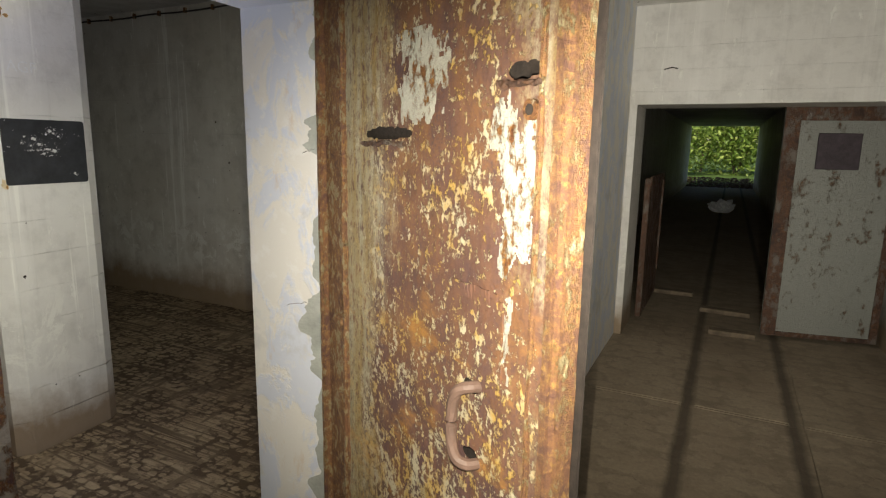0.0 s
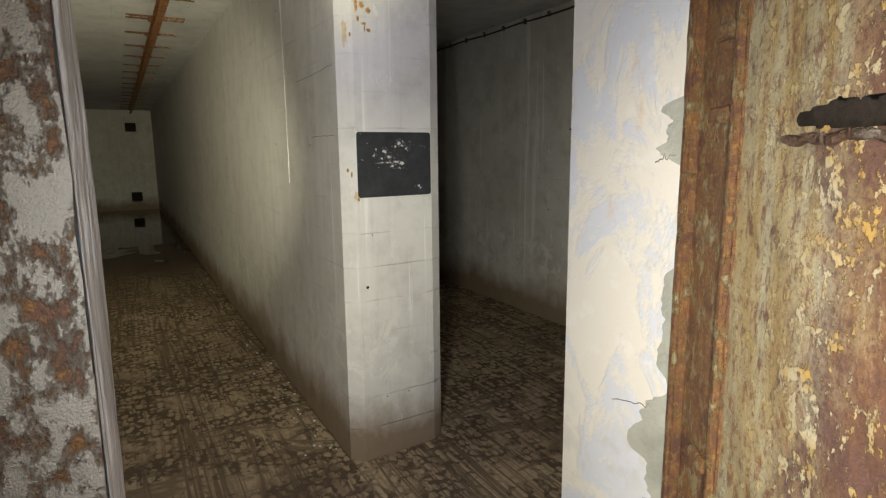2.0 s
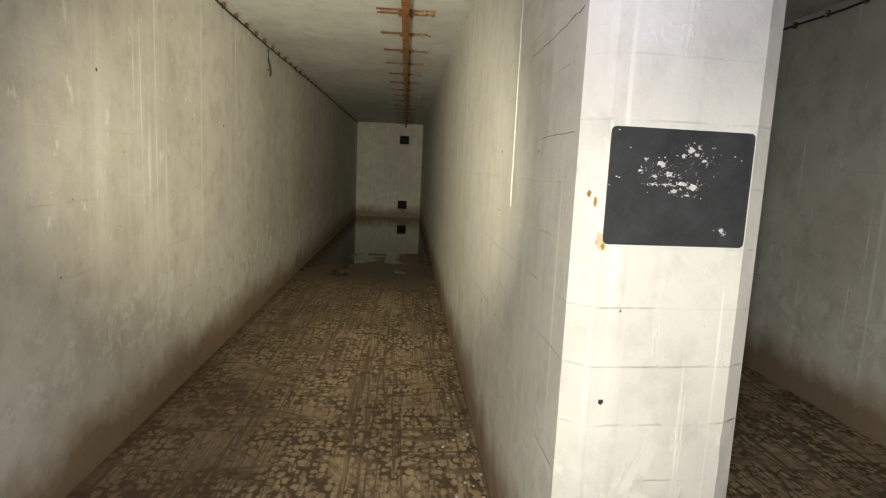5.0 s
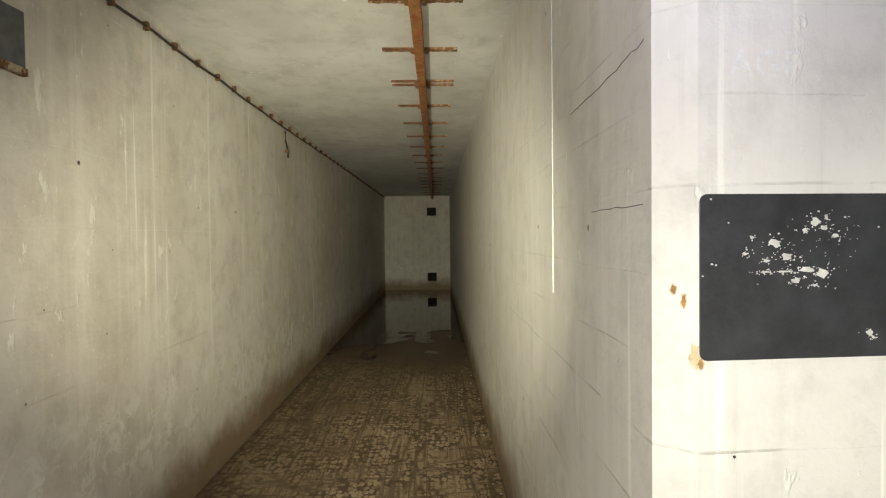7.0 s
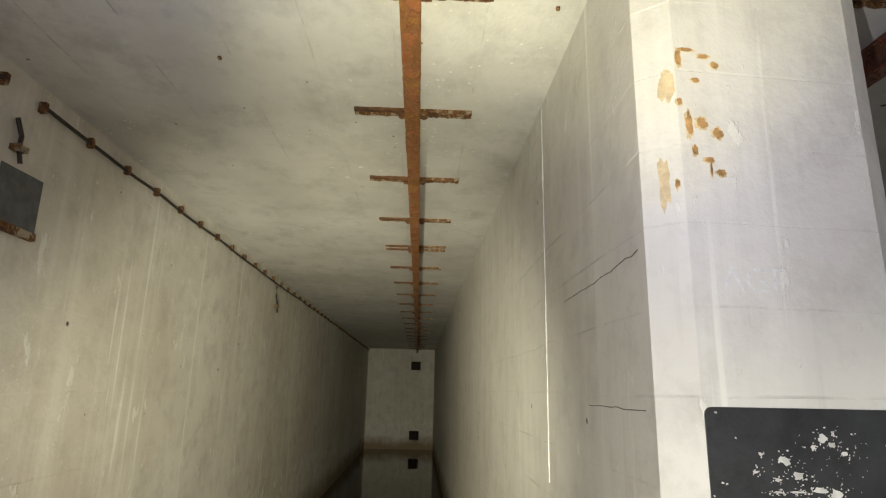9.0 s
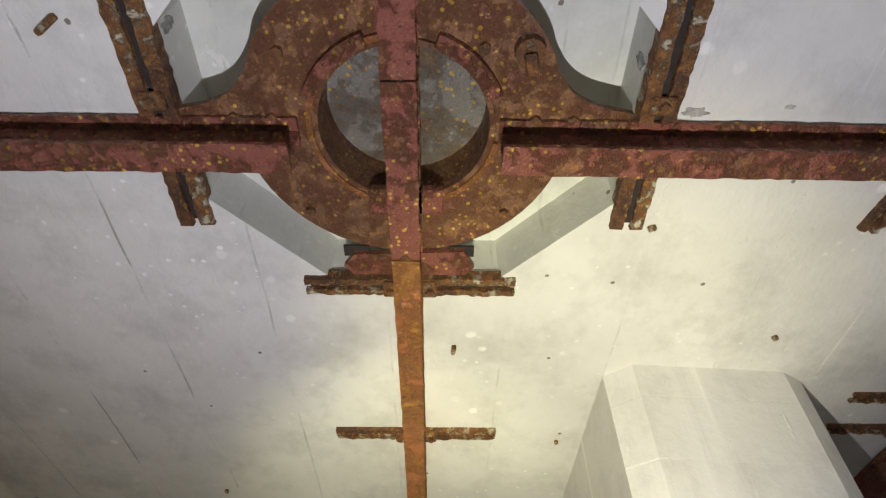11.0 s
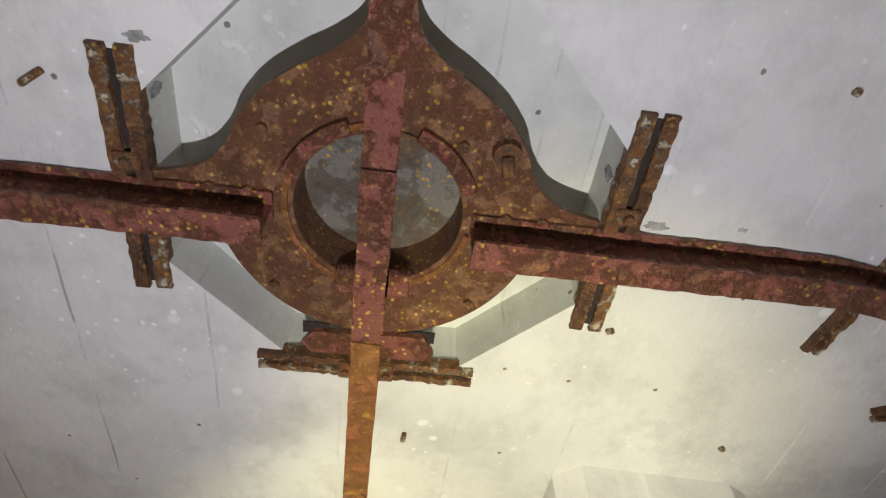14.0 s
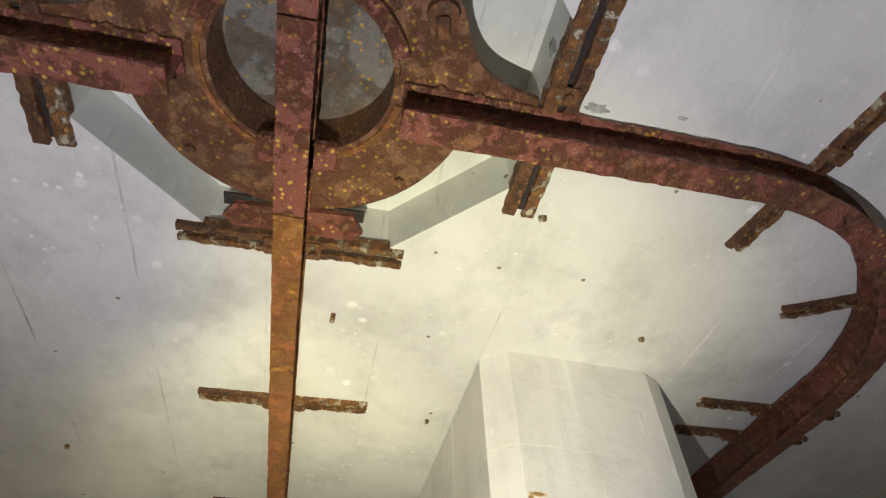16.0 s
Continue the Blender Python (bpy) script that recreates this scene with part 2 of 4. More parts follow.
        h = n.math("MULTIPLY", h, n.math("SUBTRACT", 1.0, n.math("MULTIPLY", damp_and_falloff, 0.8)))
        rough = n.math("SUBTRACT", 0.85, n.math("MULTIPLY", wet, 0.45))
    for at_x, wide in grooves:
        away = n.math("ABSOLUTE", n.math("SUBTRACT", n.math("ADD", n.axis(0), n.math("MULTIPLY", n.math("SUBTRACT", n.noise(4.0, 5, 0.7), 0.5), 0.05)), at_x))
        col = n.mix(n.math("MULTIPLY", n.step(away, wide, wide * 0.3), 0.75), col, (0.055, 0.042, 0.03))
    return n.done(col, rough, 0, h, 0.010, 0.4)


def door_steel(name):
    """Ochre film, orange and purple-brown rust and cream flecks of paint on the door's sheet; x across the leaf, z up."""
    n = Nodes(name)
    x, z = n.axis(0), n.axis(2)
    big = n.noise(2.6, 6, 0.65, n.scaled(1.0, 1.0, 0.7), warp=0.4)
    mid = n.noise(11.0, 7, 0.72, n.scaled(1.0, 1.0, 0.65))
    grit = n.noise(120.0, 4, 0.65)
    streak = n.noise(1.0, 6, 0.7, n.scaled(20.0, 1.0, 1.2))
    col = n.mix(n.step(mid, 0.36, 0.64), (0.105, 0.062, 0.062), (0.20, 0.10, 0.06))
    orange = n.math("ADD", n.math("MULTIPLY", n.noise(4.5, 7, 0.75), 0.7), n.math("MULTIPLY", grit, 0.3))
    col = n.mix(n.math("MULTIPLY", n.step(orange, 0.49, 0.62), 0.6), col, (0.33, 0.16, 0.055))
    col = n.mix(n.math("MULTIPLY", n.step(z, 1.16, 0.95), n.math("MULTIPLY", n.step(x, 0.35, 0.5), n.step(mid, 0.56, 0.42))), col, (0.125, 0.07, 0.068))
    edgeward = n.math("ADD", n.step(x, 0.56, 0.16), n.math("MULTIPLY", n.step(x, 0.80, 1.0), 0.35))
    film = n.math("ADD", n.math("MULTIPLY", edgeward, 0.36), n.math("ADD", n.math("MULTIPLY", big, 0.45), n.math("MULTIPLY", n.math("ADD", mid, n.math("MULTIPLY", grit, 0.5)), 0.4)))
    film = n.math("ADD", film, n.math("MULTIPLY", n.step(z, 1.62, 2.0), 0.10))
    film = n.step(film, 0.635, 0.75)
    col = n.mix(n.math("MULTIPLY", n.math("MULTIPLY", film, n.step(n.noise(46.0, 6, 0.7, n.scaled(1.2, 1, 0.6)), 0.62, 0.50)), 0.88), col, n.mix(n.step(streak, 0.40, 0.60), (0.36, 0.265, 0.11), (0.42, 0.40, 0.29)))
    hot = n.math("MULTIPLY", n.step(n.noise(6.0, 6, 0.7, n.scaled(0.7, 1, 1.2)), 0.55, 0.66), n.step(z, 1.45, 1.2))
    col = n.mix(n.math("MULTIPLY", hot, 0.7), col, (0.52, 0.26, 0.06))
    flecks = n.math("ADD", n.math("MULTIPLY", n.noise(42.0, 7, 0.72, n.scaled(1.1, 1.0, 0.8)), 0.62), n.math("MULTIPLY", n.noise(110.0, 4, 0.6), 0.25))
    flecks = n.math("ADD", flecks, n.math("MULTIPLY", n.noise(3.4, 5, 0.7, warp=0.5), 0.33))
    cream = n.step(n.math("ADD", flecks, n.math("MULTIPLY", n.step(z, 1.5, 1.0), 0.02)), 0.628, 0.655)
    cream = n.math("MULTIPLY", cream, n.math("SUBTRACT", 1.0, n.math("MULTIPLY", film, 0.6)))
    col = n.mix(n.math("MULTIPLY", cream, 0.9), col, n.mix(n.step(n.noise(14.0, 4), 0.42, 0.58), (0.58, 0.38, 0.11), (0.62, 0.56, 0.40)))
    col = n.mix(n.math("MULTIPLY", n.step(grit, 0.56, 0.68), 0.65), col, (0.115, 0.05, 0.028))
    h = n.math("ADD", n.math("MULTIPLY", cream, 0.45), n.math("ADD", n.math("MULTIPLY", mid, 0.5), n.math("MULTIPLY", grit, 0.35)))
    return n.done(col, n.step(cream, 1.7, -0.8), 0, h, 0.006, 0.4)


WALL = painted_concrete("limewashed concrete", (0.75, 0.725, 0.67), (0.575, 0.535, 0.465), mud=0.36, boards=0.335, spots=0.35, streaks=0.5, mark=0.16, lime=0.7)
WALL_DRY = painted_concrete("limewashed pier concrete", (0.77, 0.755, 0.725), (0.66, 0.635, 0.595), mud=0.36, boards=0.172, streaks=0.6, mark=0.22, lime=0.8)
CEIL = painted_concrete("limewashed ceiling concrete", (0.77, 0.76, 0.74), (0.56, 0.55, 0.52), boards=0.29, axis=1, streaks=0.0, spots=0.8, mark=0.2)
POCKET = painted_concrete("bare pocket concrete", (0.70, 0.705, 0.65), (0.57, 0.575, 0.52), boards=0.11, axis=1, streaks=0.3, spots=0.5, mark=0.2)
JAMB_N = Nodes("flaking jamb plaster")
_n = JAMB_N
_a, _b, _c = _n.noise(6.0, 7, 0.7, _n.scaled(1, 1, 0.6), warp=0.6), _n.noise(14.0, 6, 0.7), _n.noise(70.0, 4, 0.6)
_col = _n.mix(_n.step(_a, 0.47, 0.53), (0.79, 0.765, 0.72), (0.68, 0.71, 0.79))
_col = _n.mix(_n.math("MULTIPLY", _n.step(_b, 0.55, 0.62), 0.5), _col, (0.85, 0.84, 0.82))
_col = _n.mix(_n.math("MULTIPLY", _n.step(_n.noise(9.0, 6, 0.75, _n.scaled(1, 1, 0.4)), 0.60, 0.72), 0.5), _col, (0.66, 0.47, 0.27))
_col = _n.mix(_n.math("MULTIPLY", _n.step(_n.noise(3.5, 6, 0.7), 0.56, 0.64), 0.45), _col, (0.48, 0.48, 0.47))
JAMB = _n.done(_col, 0.8, 0, _n.math("ADD", _n.math("MULTIPLY", _n.step(_a, 0.46, 0.53), 0.5), _n.math("ADD", _n.math("MULTIPLY", _b, 0.25), _n.math("MULTIPLY", _c, 0.12))), 0.0022, 0.3)
_n = Nodes("streaky weathered reveal")
_g = _n.noise(1.0, 7, 0.7, _n.scaled(34, 34, 2.2), warp=1.2)
_f = _n.noise(1.0, 5, 0.65, _n.scaled(110, 110, 5))
_col = _n.mix(_n.step(_g, 0.40, 0.60), (0.46, 0.44, 0.41), (0.79, 0.79, 0.80))
_col = _n.mix(_n.math("MULTIPLY", _n.step(_f, 0.50, 0.68), 0.55), _col, (0.30, 0.27, 0.24))
_col = _n.mix(_n.math("MULTIPLY", _n.step(_n.noise(7.0, 6, 0.7, _n.scaled(1, 1, 0.4)), 0.55, 0.66), 0.7), _col, (0.78, 0.78, 0.80))
REVEAL = _n.done(_col, 0.85, 0, _n.math("ADD", _n.math("MULTIPLY", _g, 0.7), _n.math("MULTIPLY", _f, 0.35)), 0.008, 0.3)
GREY = plain("bare grey cement", (0.40, 0.41, 0.37), 0.9, 0, 9, 0.2, 0.01)
FLOOR = mud_floor("mud over concrete", (0.54, 0.415, 0.26), (0.21, 0.14, 0.08), -5.6, 24.0)
FLOOR_OUT = mud_floor("dusty corridor concrete", (0.33, 0.265, 0.19), (0.19, 0.145, 0.10), None, 9.0, 0.3, 0.0, ((2.98, 0.05), (3.57, 0.055)))
RED = rusted_steel("rust-red primer on steel", 2.2, (0.22, 0.075, 0.052), 0.46, 0.54, rust=(0.24, 0.105, 0.05), dark=(0.10, 0.048, 0.038), ochre=(0.30, 0.13, 0.05), lichen=0.9)
BED = rusted_steel("brown rusted bed plate", 1.8, (0.19, 0.078, 0.048), 0.50, 0.60, rust=(0.25, 0.115, 0.052), dark=(0.105, 0.052, 0.036), ochre=(0.32, 0.16, 0.06), lichen=1.0)
ORANGE = rusted_steel("orange rusted rail steel", 1.6, (0.33, 0.125, 0.05), 0.46, 0.56, lichen=0.7)
SCALE = rusted_steel("scaly brown rust", 3.0, (0.58, 0.50, 0.36), 0.57, 0.62, rust=(0.18, 0.075, 0.03), dark=(0.06, 0.032, 0.022), ochre=(0.36, 0.17, 0.05), lichen=0.5)
DOOR = door_steel("rusted door steel")
DOOR_EDGE = rusted_steel("rusted door edge steel", 5.0, (0.44, 0.37, 0.22), 0.55, 0.61, rust=(0.27, 0.13, 0.06), dark=(0.14, 0.07, 0.055), ochre=(0.43, 0.25, 0.08))
FRAME = rusted_steel("peeling frame steel", 5.0, (0.58, 0.54, 0.45), 0.46, 0.54, rust=(0.36, 0.17, 0.07), dark=(0.15, 0.09, 0.095), ochre=(0.50, 0.28, 0.09))
FRAME_RUST = rusted_steel("rusted frame steel", 5.0, (0.50, 0.44, 0.33), 0.57, 0.61, rust=(0.33, 0.15, 0.06), dark=(0.15, 0.08, 0.07), ochre=(0.46, 0.25, 0.08))
GREYDOOR = rusted_steel("grey painted steel", 1.2, (0.29, 0.295, 0.27), 0.40, 0.47, rust=(0.16, 0.09, 0.055), dark=(0.07, 0.045, 0.035), ochre=(0.24, 0.13, 0.06))
STRAP = rusted_steel("dark rusted strap", 1.5, (0.20, 0.17, 0.15), 0.52, 0.6, rust=(0.12, 0.065, 0.045), dark=(0.05, 0.032, 0.028), ochre=(0.20, 0.10, 0.05))
BLACK = plain("black cable sheath", (0.045, 0.035, 0.03), 0.7, 0, 40, 0.4)
SIGN = plain("black paint", (0.035, 0.037, 0.042), 0.55, 0, 14, 0.3)
WHITE = plain("white paint flake", (0.72, 0.72, 0.70), 0.7, 0, 40, 0.15)
# near-black colour that paints the shade inside holes and slots
HOLE_SHADE = plain("near-black hole shade", (0.028, 0.02, 0.016), 0.9, 0, 60, 0.4)
DARKIRON = rusted_steel("brown-grey pivot iron", 1.6, (0.21, 0.19, 0.155), 0.42, 0.54, rust=(0.20, 0.13, 0.075), dark=(0.10, 0.075, 0.055), ochre=(0.27, 0.17, 0.08), lichen=0.9)


# ---- building ----
def box(bm, x0, x1, y0, y1, z0, z1):
    vs = [bm.verts.new((x, y, z)) for z in (z0, z1) for y in (y0, y1) for x in (x0, x1)]
    for f in ((0, 2, 3, 1), (4, 5, 7, 6), (0, 1, 5, 4), (1, 3, 7, 5), (3, 2, 6, 7), (2, 0, 4, 6)):
        bm.faces.new([vs[i] for i in f])


def prism(bm, outline, z0, z1):
    """A flat outline (x, y), counter-clockwise, raised from z0 to z1."""
    a = [bm.verts.new((x, y, z0)) for x, y in outline]
    b = [bm.verts.new((x, y, z1)) for x, y in outline]
    n = len(a)
    bm.faces.new(a[::-1])
    bm.faces.new(b)
    for i in range(n):
        bm.faces.new((a[i], a[(i + 1) % n], b[(i + 1) % n], b[i]))


def sweep(bm, path, profile, close=False):
    """Carry a profile (side, up) along a path of points, upright; flat ends."""
    rings = []
    pts = [Vector(p) for p in path]
    for i, p in enumerate(pts):
        d = (pts[min(i + 1, len(pts) - 1)] - pts[max(i - 1, 0)])
        d.z = 0
        d.normalize()
        side = Vector((-d.y, d.x, 0))
        rings.append([bm.verts.new(p + side * s + Vector((0, 0, u))) for s, u in profile])
    k = len(profile)
    for a, b in zip(rings, rings[1:]):
        for i in range(k):
            bm.faces.new((a[i], a[(i + 1) % k], b[(i + 1) % k], b[i]))
    bm.faces.new(rings[0][::-1])
    bm.faces.new(rings[-1])


def tube(bm, path, r, sides=7):
    pts = [Vector(p) for p in path]
    rings = []
    for i, p in enumerate(pts):
        d = (pts[min(i + 1, len(pts) - 1)] - pts[max(i - 1, 0)]).normalized()
        q = d.to_track_quat("Z", "Y")
        rings.append([bm.verts.new(p + q @ Vector((r * math.cos(6.2832 * j / sides), r * math.sin(6.2832 * j / sides), 0))) for j in range(sides)])
    for a, b in zip(rings, rings[1:]):
        for i in range(sides):
            bm.faces.new((a[i], a[(i + 1) % sides], b[(i + 1) % sides], b[i]))
    bm.faces.new(rings[0][::-1])
    bm.faces.new(rings[-1])


def bevel(bm, w, segments=2):
    bmesh.ops.bevel(bm, geom=bm.edges[:], offset=w, segments=segments, affect="EDGES", clamp_overlap=True)


def rough_up(bm, amount, scale):
    """Uneven, worn surface: small pushes by a fixed noise."""
    for v in bm.verts:
        v.co += Vector(noise.noise_vector(v.co * scale)) * amount


def mesh_of(name, bm, material):
    bmesh.ops.recalc_face_normals(bm, faces=bm.faces[:])
    me = bpy.data.meshes.new(name)
    bm.to_mesh(me)
    bm.free()
    me.materials.append(material)
    return me


def part(name, bm, material, parent, label=""):
    ob = new(name, mesh_of(name, bm, material))
    ob.parent = parent
    return tagged(ob, label)


def structure(name, bm, material, label, category):
    return tagged(new(name, mesh_of(name, bm, material)), label, category, "", "structure")


def thing(name, at, label, category, group=""):
    ob = new(name)
    ob.location = at
    ob.empty_display_size = 0.1
    return tagged(ob, label, category, group)


H, LEFT, RIGHT, END = 2.85, -1.972, 2.532, -16.42
DOOR_L, DOOR_R, IN, OUT = -0.98, -0.08, 1.69, 1.985

# ---- shell ----
bm = bmesh.new()
box(bm, END - 0.3, OUT, LEFT - 0.3, RIGHT + 0.3, -0.2, 0.0)
structure("floor", bm, FLOOR, "concrete floor covered in dried brown tracked mud", "floor")
bm = bmesh.new()
box(bm, OUT, 4.6, -4.3, 3.586, -0.2, 0.0)
box(bm, 1.1, 4.6, 3.586, 26.5, -0.2, 0.0)
structure("floor_corridor", bm, FLOOR_OUT, "dusty dark concrete corridor floor", "floor")

bm = bmesh.new()
box(bm, END, OUT, LEFT - 0.3, LEFT, 0, 3.1)
structure("wall_south", bm, WALL, "stained whitewashed concrete tunnel wall with brown base", "wall")
bm = bmesh.new()
box(bm, END, IN, RIGHT, RIGHT + 0.3, 0, 3.1)
structure("wall_north", bm, WALL, "grey whitewashed concrete wall with board marks", "wall")
bm = bmesh.new()
yv0, yv1 = -0.69, -0.41
box(bm, END - 0.3, END, LEFT - 0.3, yv0, 0, 3.1)
box(bm, END - 0.3, END, yv1, RIGHT + 0.3, 0, 3.1)
for z0, z1 in ((0, 0.25), (0.53, 2.25), (2.50, 3.1)):
    box(bm, END - 0.3, END, yv0, yv1, z0, z1)
box(bm, END - 0.34, END - 0.3, yv0 - 0.1, yv1 + 0.1, 0.1, 2.7)
box(bm, END, END + 0.03, LEFT, 0, 2.77, H)
structure("wall_west", bm, WALL, "pale concrete end wall with two vent holes", "wall")
bm = bmesh.new()
prism(bm, [(END, 0), (-0.055, 0), (0, 0.068), (-0.03, 0.49), (-0.07, 0.553), (END, 0.553)], 0, H)
pier = structure("wall_pier", bm, WALL_DRY, "whitewashed concrete dividing pier with chamfered corners", "wall")
bm = bmesh.new()
box(bm, IN, OUT, DOOR_R, 0.62, 0, 3.1)
box(bm, IN, 2.3, 0.62, 3.586, 0, 3.1)
box(bm, IN, OUT, LEFT, DOOR_L, 0, 3.1)
box(bm, IN, OUT, -4.3, LEFT - 0.3, 0, 3.1)
box(bm, IN, OUT, DOOR_L, DOOR_R, 2.02, 3.1)
structure("wall_east", bm, JAMB, "thick white plastered wall with flaking door reveal", "wall")

# ceiling with an eight-sided pocket above the turntable
px0, px1, py0, py1, cut = 0.32, 1.12, -0.93, -0.09, 0.225
bm = bmesh.new()
box(bm, END, px0, LEFT, RIGHT, H, 3.1)
box(bm, px1, IN, LEFT, RIGHT, H, 3.1)
box(bm, px0, px1, LEFT, py0, H, 3.1)
box(bm, px0, px1, py1, RIGHT, H, 3.1)
for cx, sx in ((px0, 1), (px1, -1)):
    for cy, sy in ((py0, 1), (py1, -1)):
        prism(bm, [(cx, cy), (cx + sx * cut, cy), (cx, cy + sy * cut)], H, 3.1)
box(bm, px0 - 0.1, px1 + 0.1, py0 - 0.1, py1 + 0.1, 2.985, 3.2)
bm.normal_update()
for f in bm.faces:
    f.material_index = 1 if abs(f.normal.z) < 0.5 or abs(f.calc_center_median().z - 2.985) < 0.001 else 0
ceiling_ob = structure("ceiling", bm, CEIL, "whitewashed board-marked concrete ceiling with octagonal pocket", "ceiling")
ceiling_ob.data.materials.append(POCKET)

# corridor outside
bm = bmesh.new()
box(bm, OUT, 4.6, -4.3, 3.586, 2.735, 3.1)
structure("ceiling_corridor", bm, CEIL, "whitewashed corridor ceiling", "ceiling")
bm = bmesh.new()
box(bm, 4.3, 4.6, -4.3, 3.586, 0, 2.735)
box(bm, OUT, 4.3, -4.3, -4.0, 0, 2.735)
structure("wall_corridor", bm, WALL, "whitewashed corridor wall", "wall")
bm = bmesh.new()
box(bm, 1.1, 2.36, 3.586, 4.1, 0, 3.1)
box(bm, 4.36, 4.6, 3.586, 4.1, 0, 3.1)
box(bm, 2.36, 4.36, 3.586, 4.1, 1.965, 3.1)
structure("wall_cross", bm, WALL_DRY, "white plastered cross wall with a wide doorway", "wall")
bm = bmesh.new()
box(bm, 2.30, 4.3, 3.57, 3.586, 1.965, 2.095)
structure("trim", bm, WALL_DRY, "raised plaster band over the doorway", "trim")
bm = bmesh.new()
box(bm, 1.1, 1.43, 4.1, 26.5, 0, 2.9)
box(bm, 4.05, 4.36, 4.5, 26.5, 0, 2.9)
box(bm, 4.36, 4.6, 4.1, 4.5, 0, 2.9)
structure("wall_passage", bm, WALL, "dim concrete passage walls", "wall")
bm = bmesh.new()
box(bm, 1.1, 4.6, 4.1, 26.5, 2.58, 2.9)
structure("ceiling_passage", bm, CEIL, "dim concrete passage ceiling", "ceiling")

# ---- overhead rail ----
RAIL_Y, CROSS_X, ZB, ZT = -0.52, 0.71, 2.745, 2.843
beam = [(-0.029, ZB), (0.029, ZB), (0.029, ZB + 0.008), (0.004, ZB + 0.011), (0.004, ZT - 0.011), (0.029, ZT - 0.008), (0.029, ZT), (-0.029, ZT), (-0.029, ZT - 0.008), (-0.004, ZT - 0.011), (-0.004, ZB + 0.011), (-0.029, ZB + 0.008)]


def rail(name, path, material, label):
    t = thing(name, (0, 0, 0), label, "overhead rail", "overhead rails")
    for part_name, prof in (("bottom_flange", beam[:3] + [beam[3], beam[10], beam[11]]), ("web", [(-0.004, ZB + 0.011), (0.004, ZB + 0.011), (0.004, ZT - 0.011), (-0.004, ZT - 0.011)]), ("top_flange", [beam[4], beam[5], beam[6], beam[7], beam[8], beam[9]])):
        bm = bmesh.new()
        sweep(bm, path, prof)
        for v in bm.verts:
            v.co += Vector(noise.noise_vector(v.co * 9.0)) * 0.0012 + Vector(noise.noise_vector(v.co * 48.0)) * 0.0024
        part(part_name, bm, material, t)
    return t


def line(a, b, step=0.012):
    a, b = Vector(a), Vector(b)
    n = max(2, int((b - a).length / step))
    return [a.lerp(b, i / n) for i in range(n + 1)]


rail("overhead_rail", line((0.47, RAIL_Y, 0), (-3.0, RAIL_Y, 0), 0.03) + line((-3.05, RAIL_Y, 0), (END + 0.03, RAIL_Y, 0), 0.2), ORANGE, "orange rusted steel monorail beam under the tunnel ceiling")
rail("overhead_rail", line((0.475, RAIL_Y, 0), (0.855, RAIL_Y, 0)), RED, "short red rail piece across the turntable")
rail("overhead_rail", line((0.86, RAIL_Y, 0), (IN, RAIL_Y, 0)), RED, "red-brown rusted monorail beam towards the door wall")
rail("overhead_rail", line((CROSS_X, -0.715, 0), (CROSS_X, LEFT, 0)), RED, "dark red rusted cross rail beam on the ceiling")
curve_c, curve_r = (0.036, 0.325), 0.67
arc = [(curve_c[0] + curve_r * math.cos(a), curve_c[1] + curve_r * math.sin(a), 0) for a in [radians(90 * i / 60) for i in range(61)]]
rail("overhead_rail", line((CROSS_X, -0.345, 0), (0.706, 0.315, 0)) + arc + line((0.02, 0.995, 0), (-3.0, 0.995, 0), 0.03) + line((-3.2, 0.995, 0), (END, 0.995, 0), 0.25), RED, "dark red rusted rail bending round into the second tunnel")


def anchor(at, angle, length=0.487, width=0.052):
    """Two scaly bars let into the ceiling with a slot between, and clips to the rail's flange."""
    t = thing("anchor_plate", (0, 0, 0), "pair of scaly rusted anchor bars let into the ceiling", "anchor plate", "ceiling anchor plates")
    for s in (-1, 1):
        bm = bmesh.new()
        n, rows = 40, []
        for i in range(n + 1):
            x = -length / 2 + length * i / n
            w = width / 2 * (0.94 + 0.10 * random.random())
            zb = -0.011 - 0.006 * random.random()
            a0 = 0.0065 + 0.003 * random.random()
            rows.append([bm.verts.new((x, s * a, z)) for a, z in ((a0, 0.02), (a0, zb), (w, zb + 0.003 * random.random()), (w, 0.02))])
        for p, q in zip(rows, rows[1:]):
            for j in range(4):
                bm.faces.new((p[j], p[(j + 1) % 4], q[(j + 1) % 4], q[j]))
        bm.faces.new(rows[0])
        bm.faces.new(rows[-1][::-1])
        part("bar", bm, SCALE, t)
    # strip fills the gap between the bars; its near-black paints the slot's shade
    bm = bmesh.new()
    box(bm, -length / 2 + 0.01, length / 2 - 0.01, -0.010, 0.010, -0.002, 0.015)
    part("slot", bm, HOLE_SHADE, t, "near-black strip painting the shade of the open slot")
    for s in (-1, 1):
        bm = bmesh.new()
        box(bm, s * 0.026, s * 0.062, -0.024, 0.024, -0.024, -0.011)
        bevel(bm, 0.004, 1)
        tube(bm, [(s * 0.046, 0, -0.034), (s * 0.046, 0, -0.018)], 0.010, 6)
        part("clip", bm, SCALE, t)
    t.matrix_basis = pose(at[0], at[1], H, 0, 0, angle)
    return t


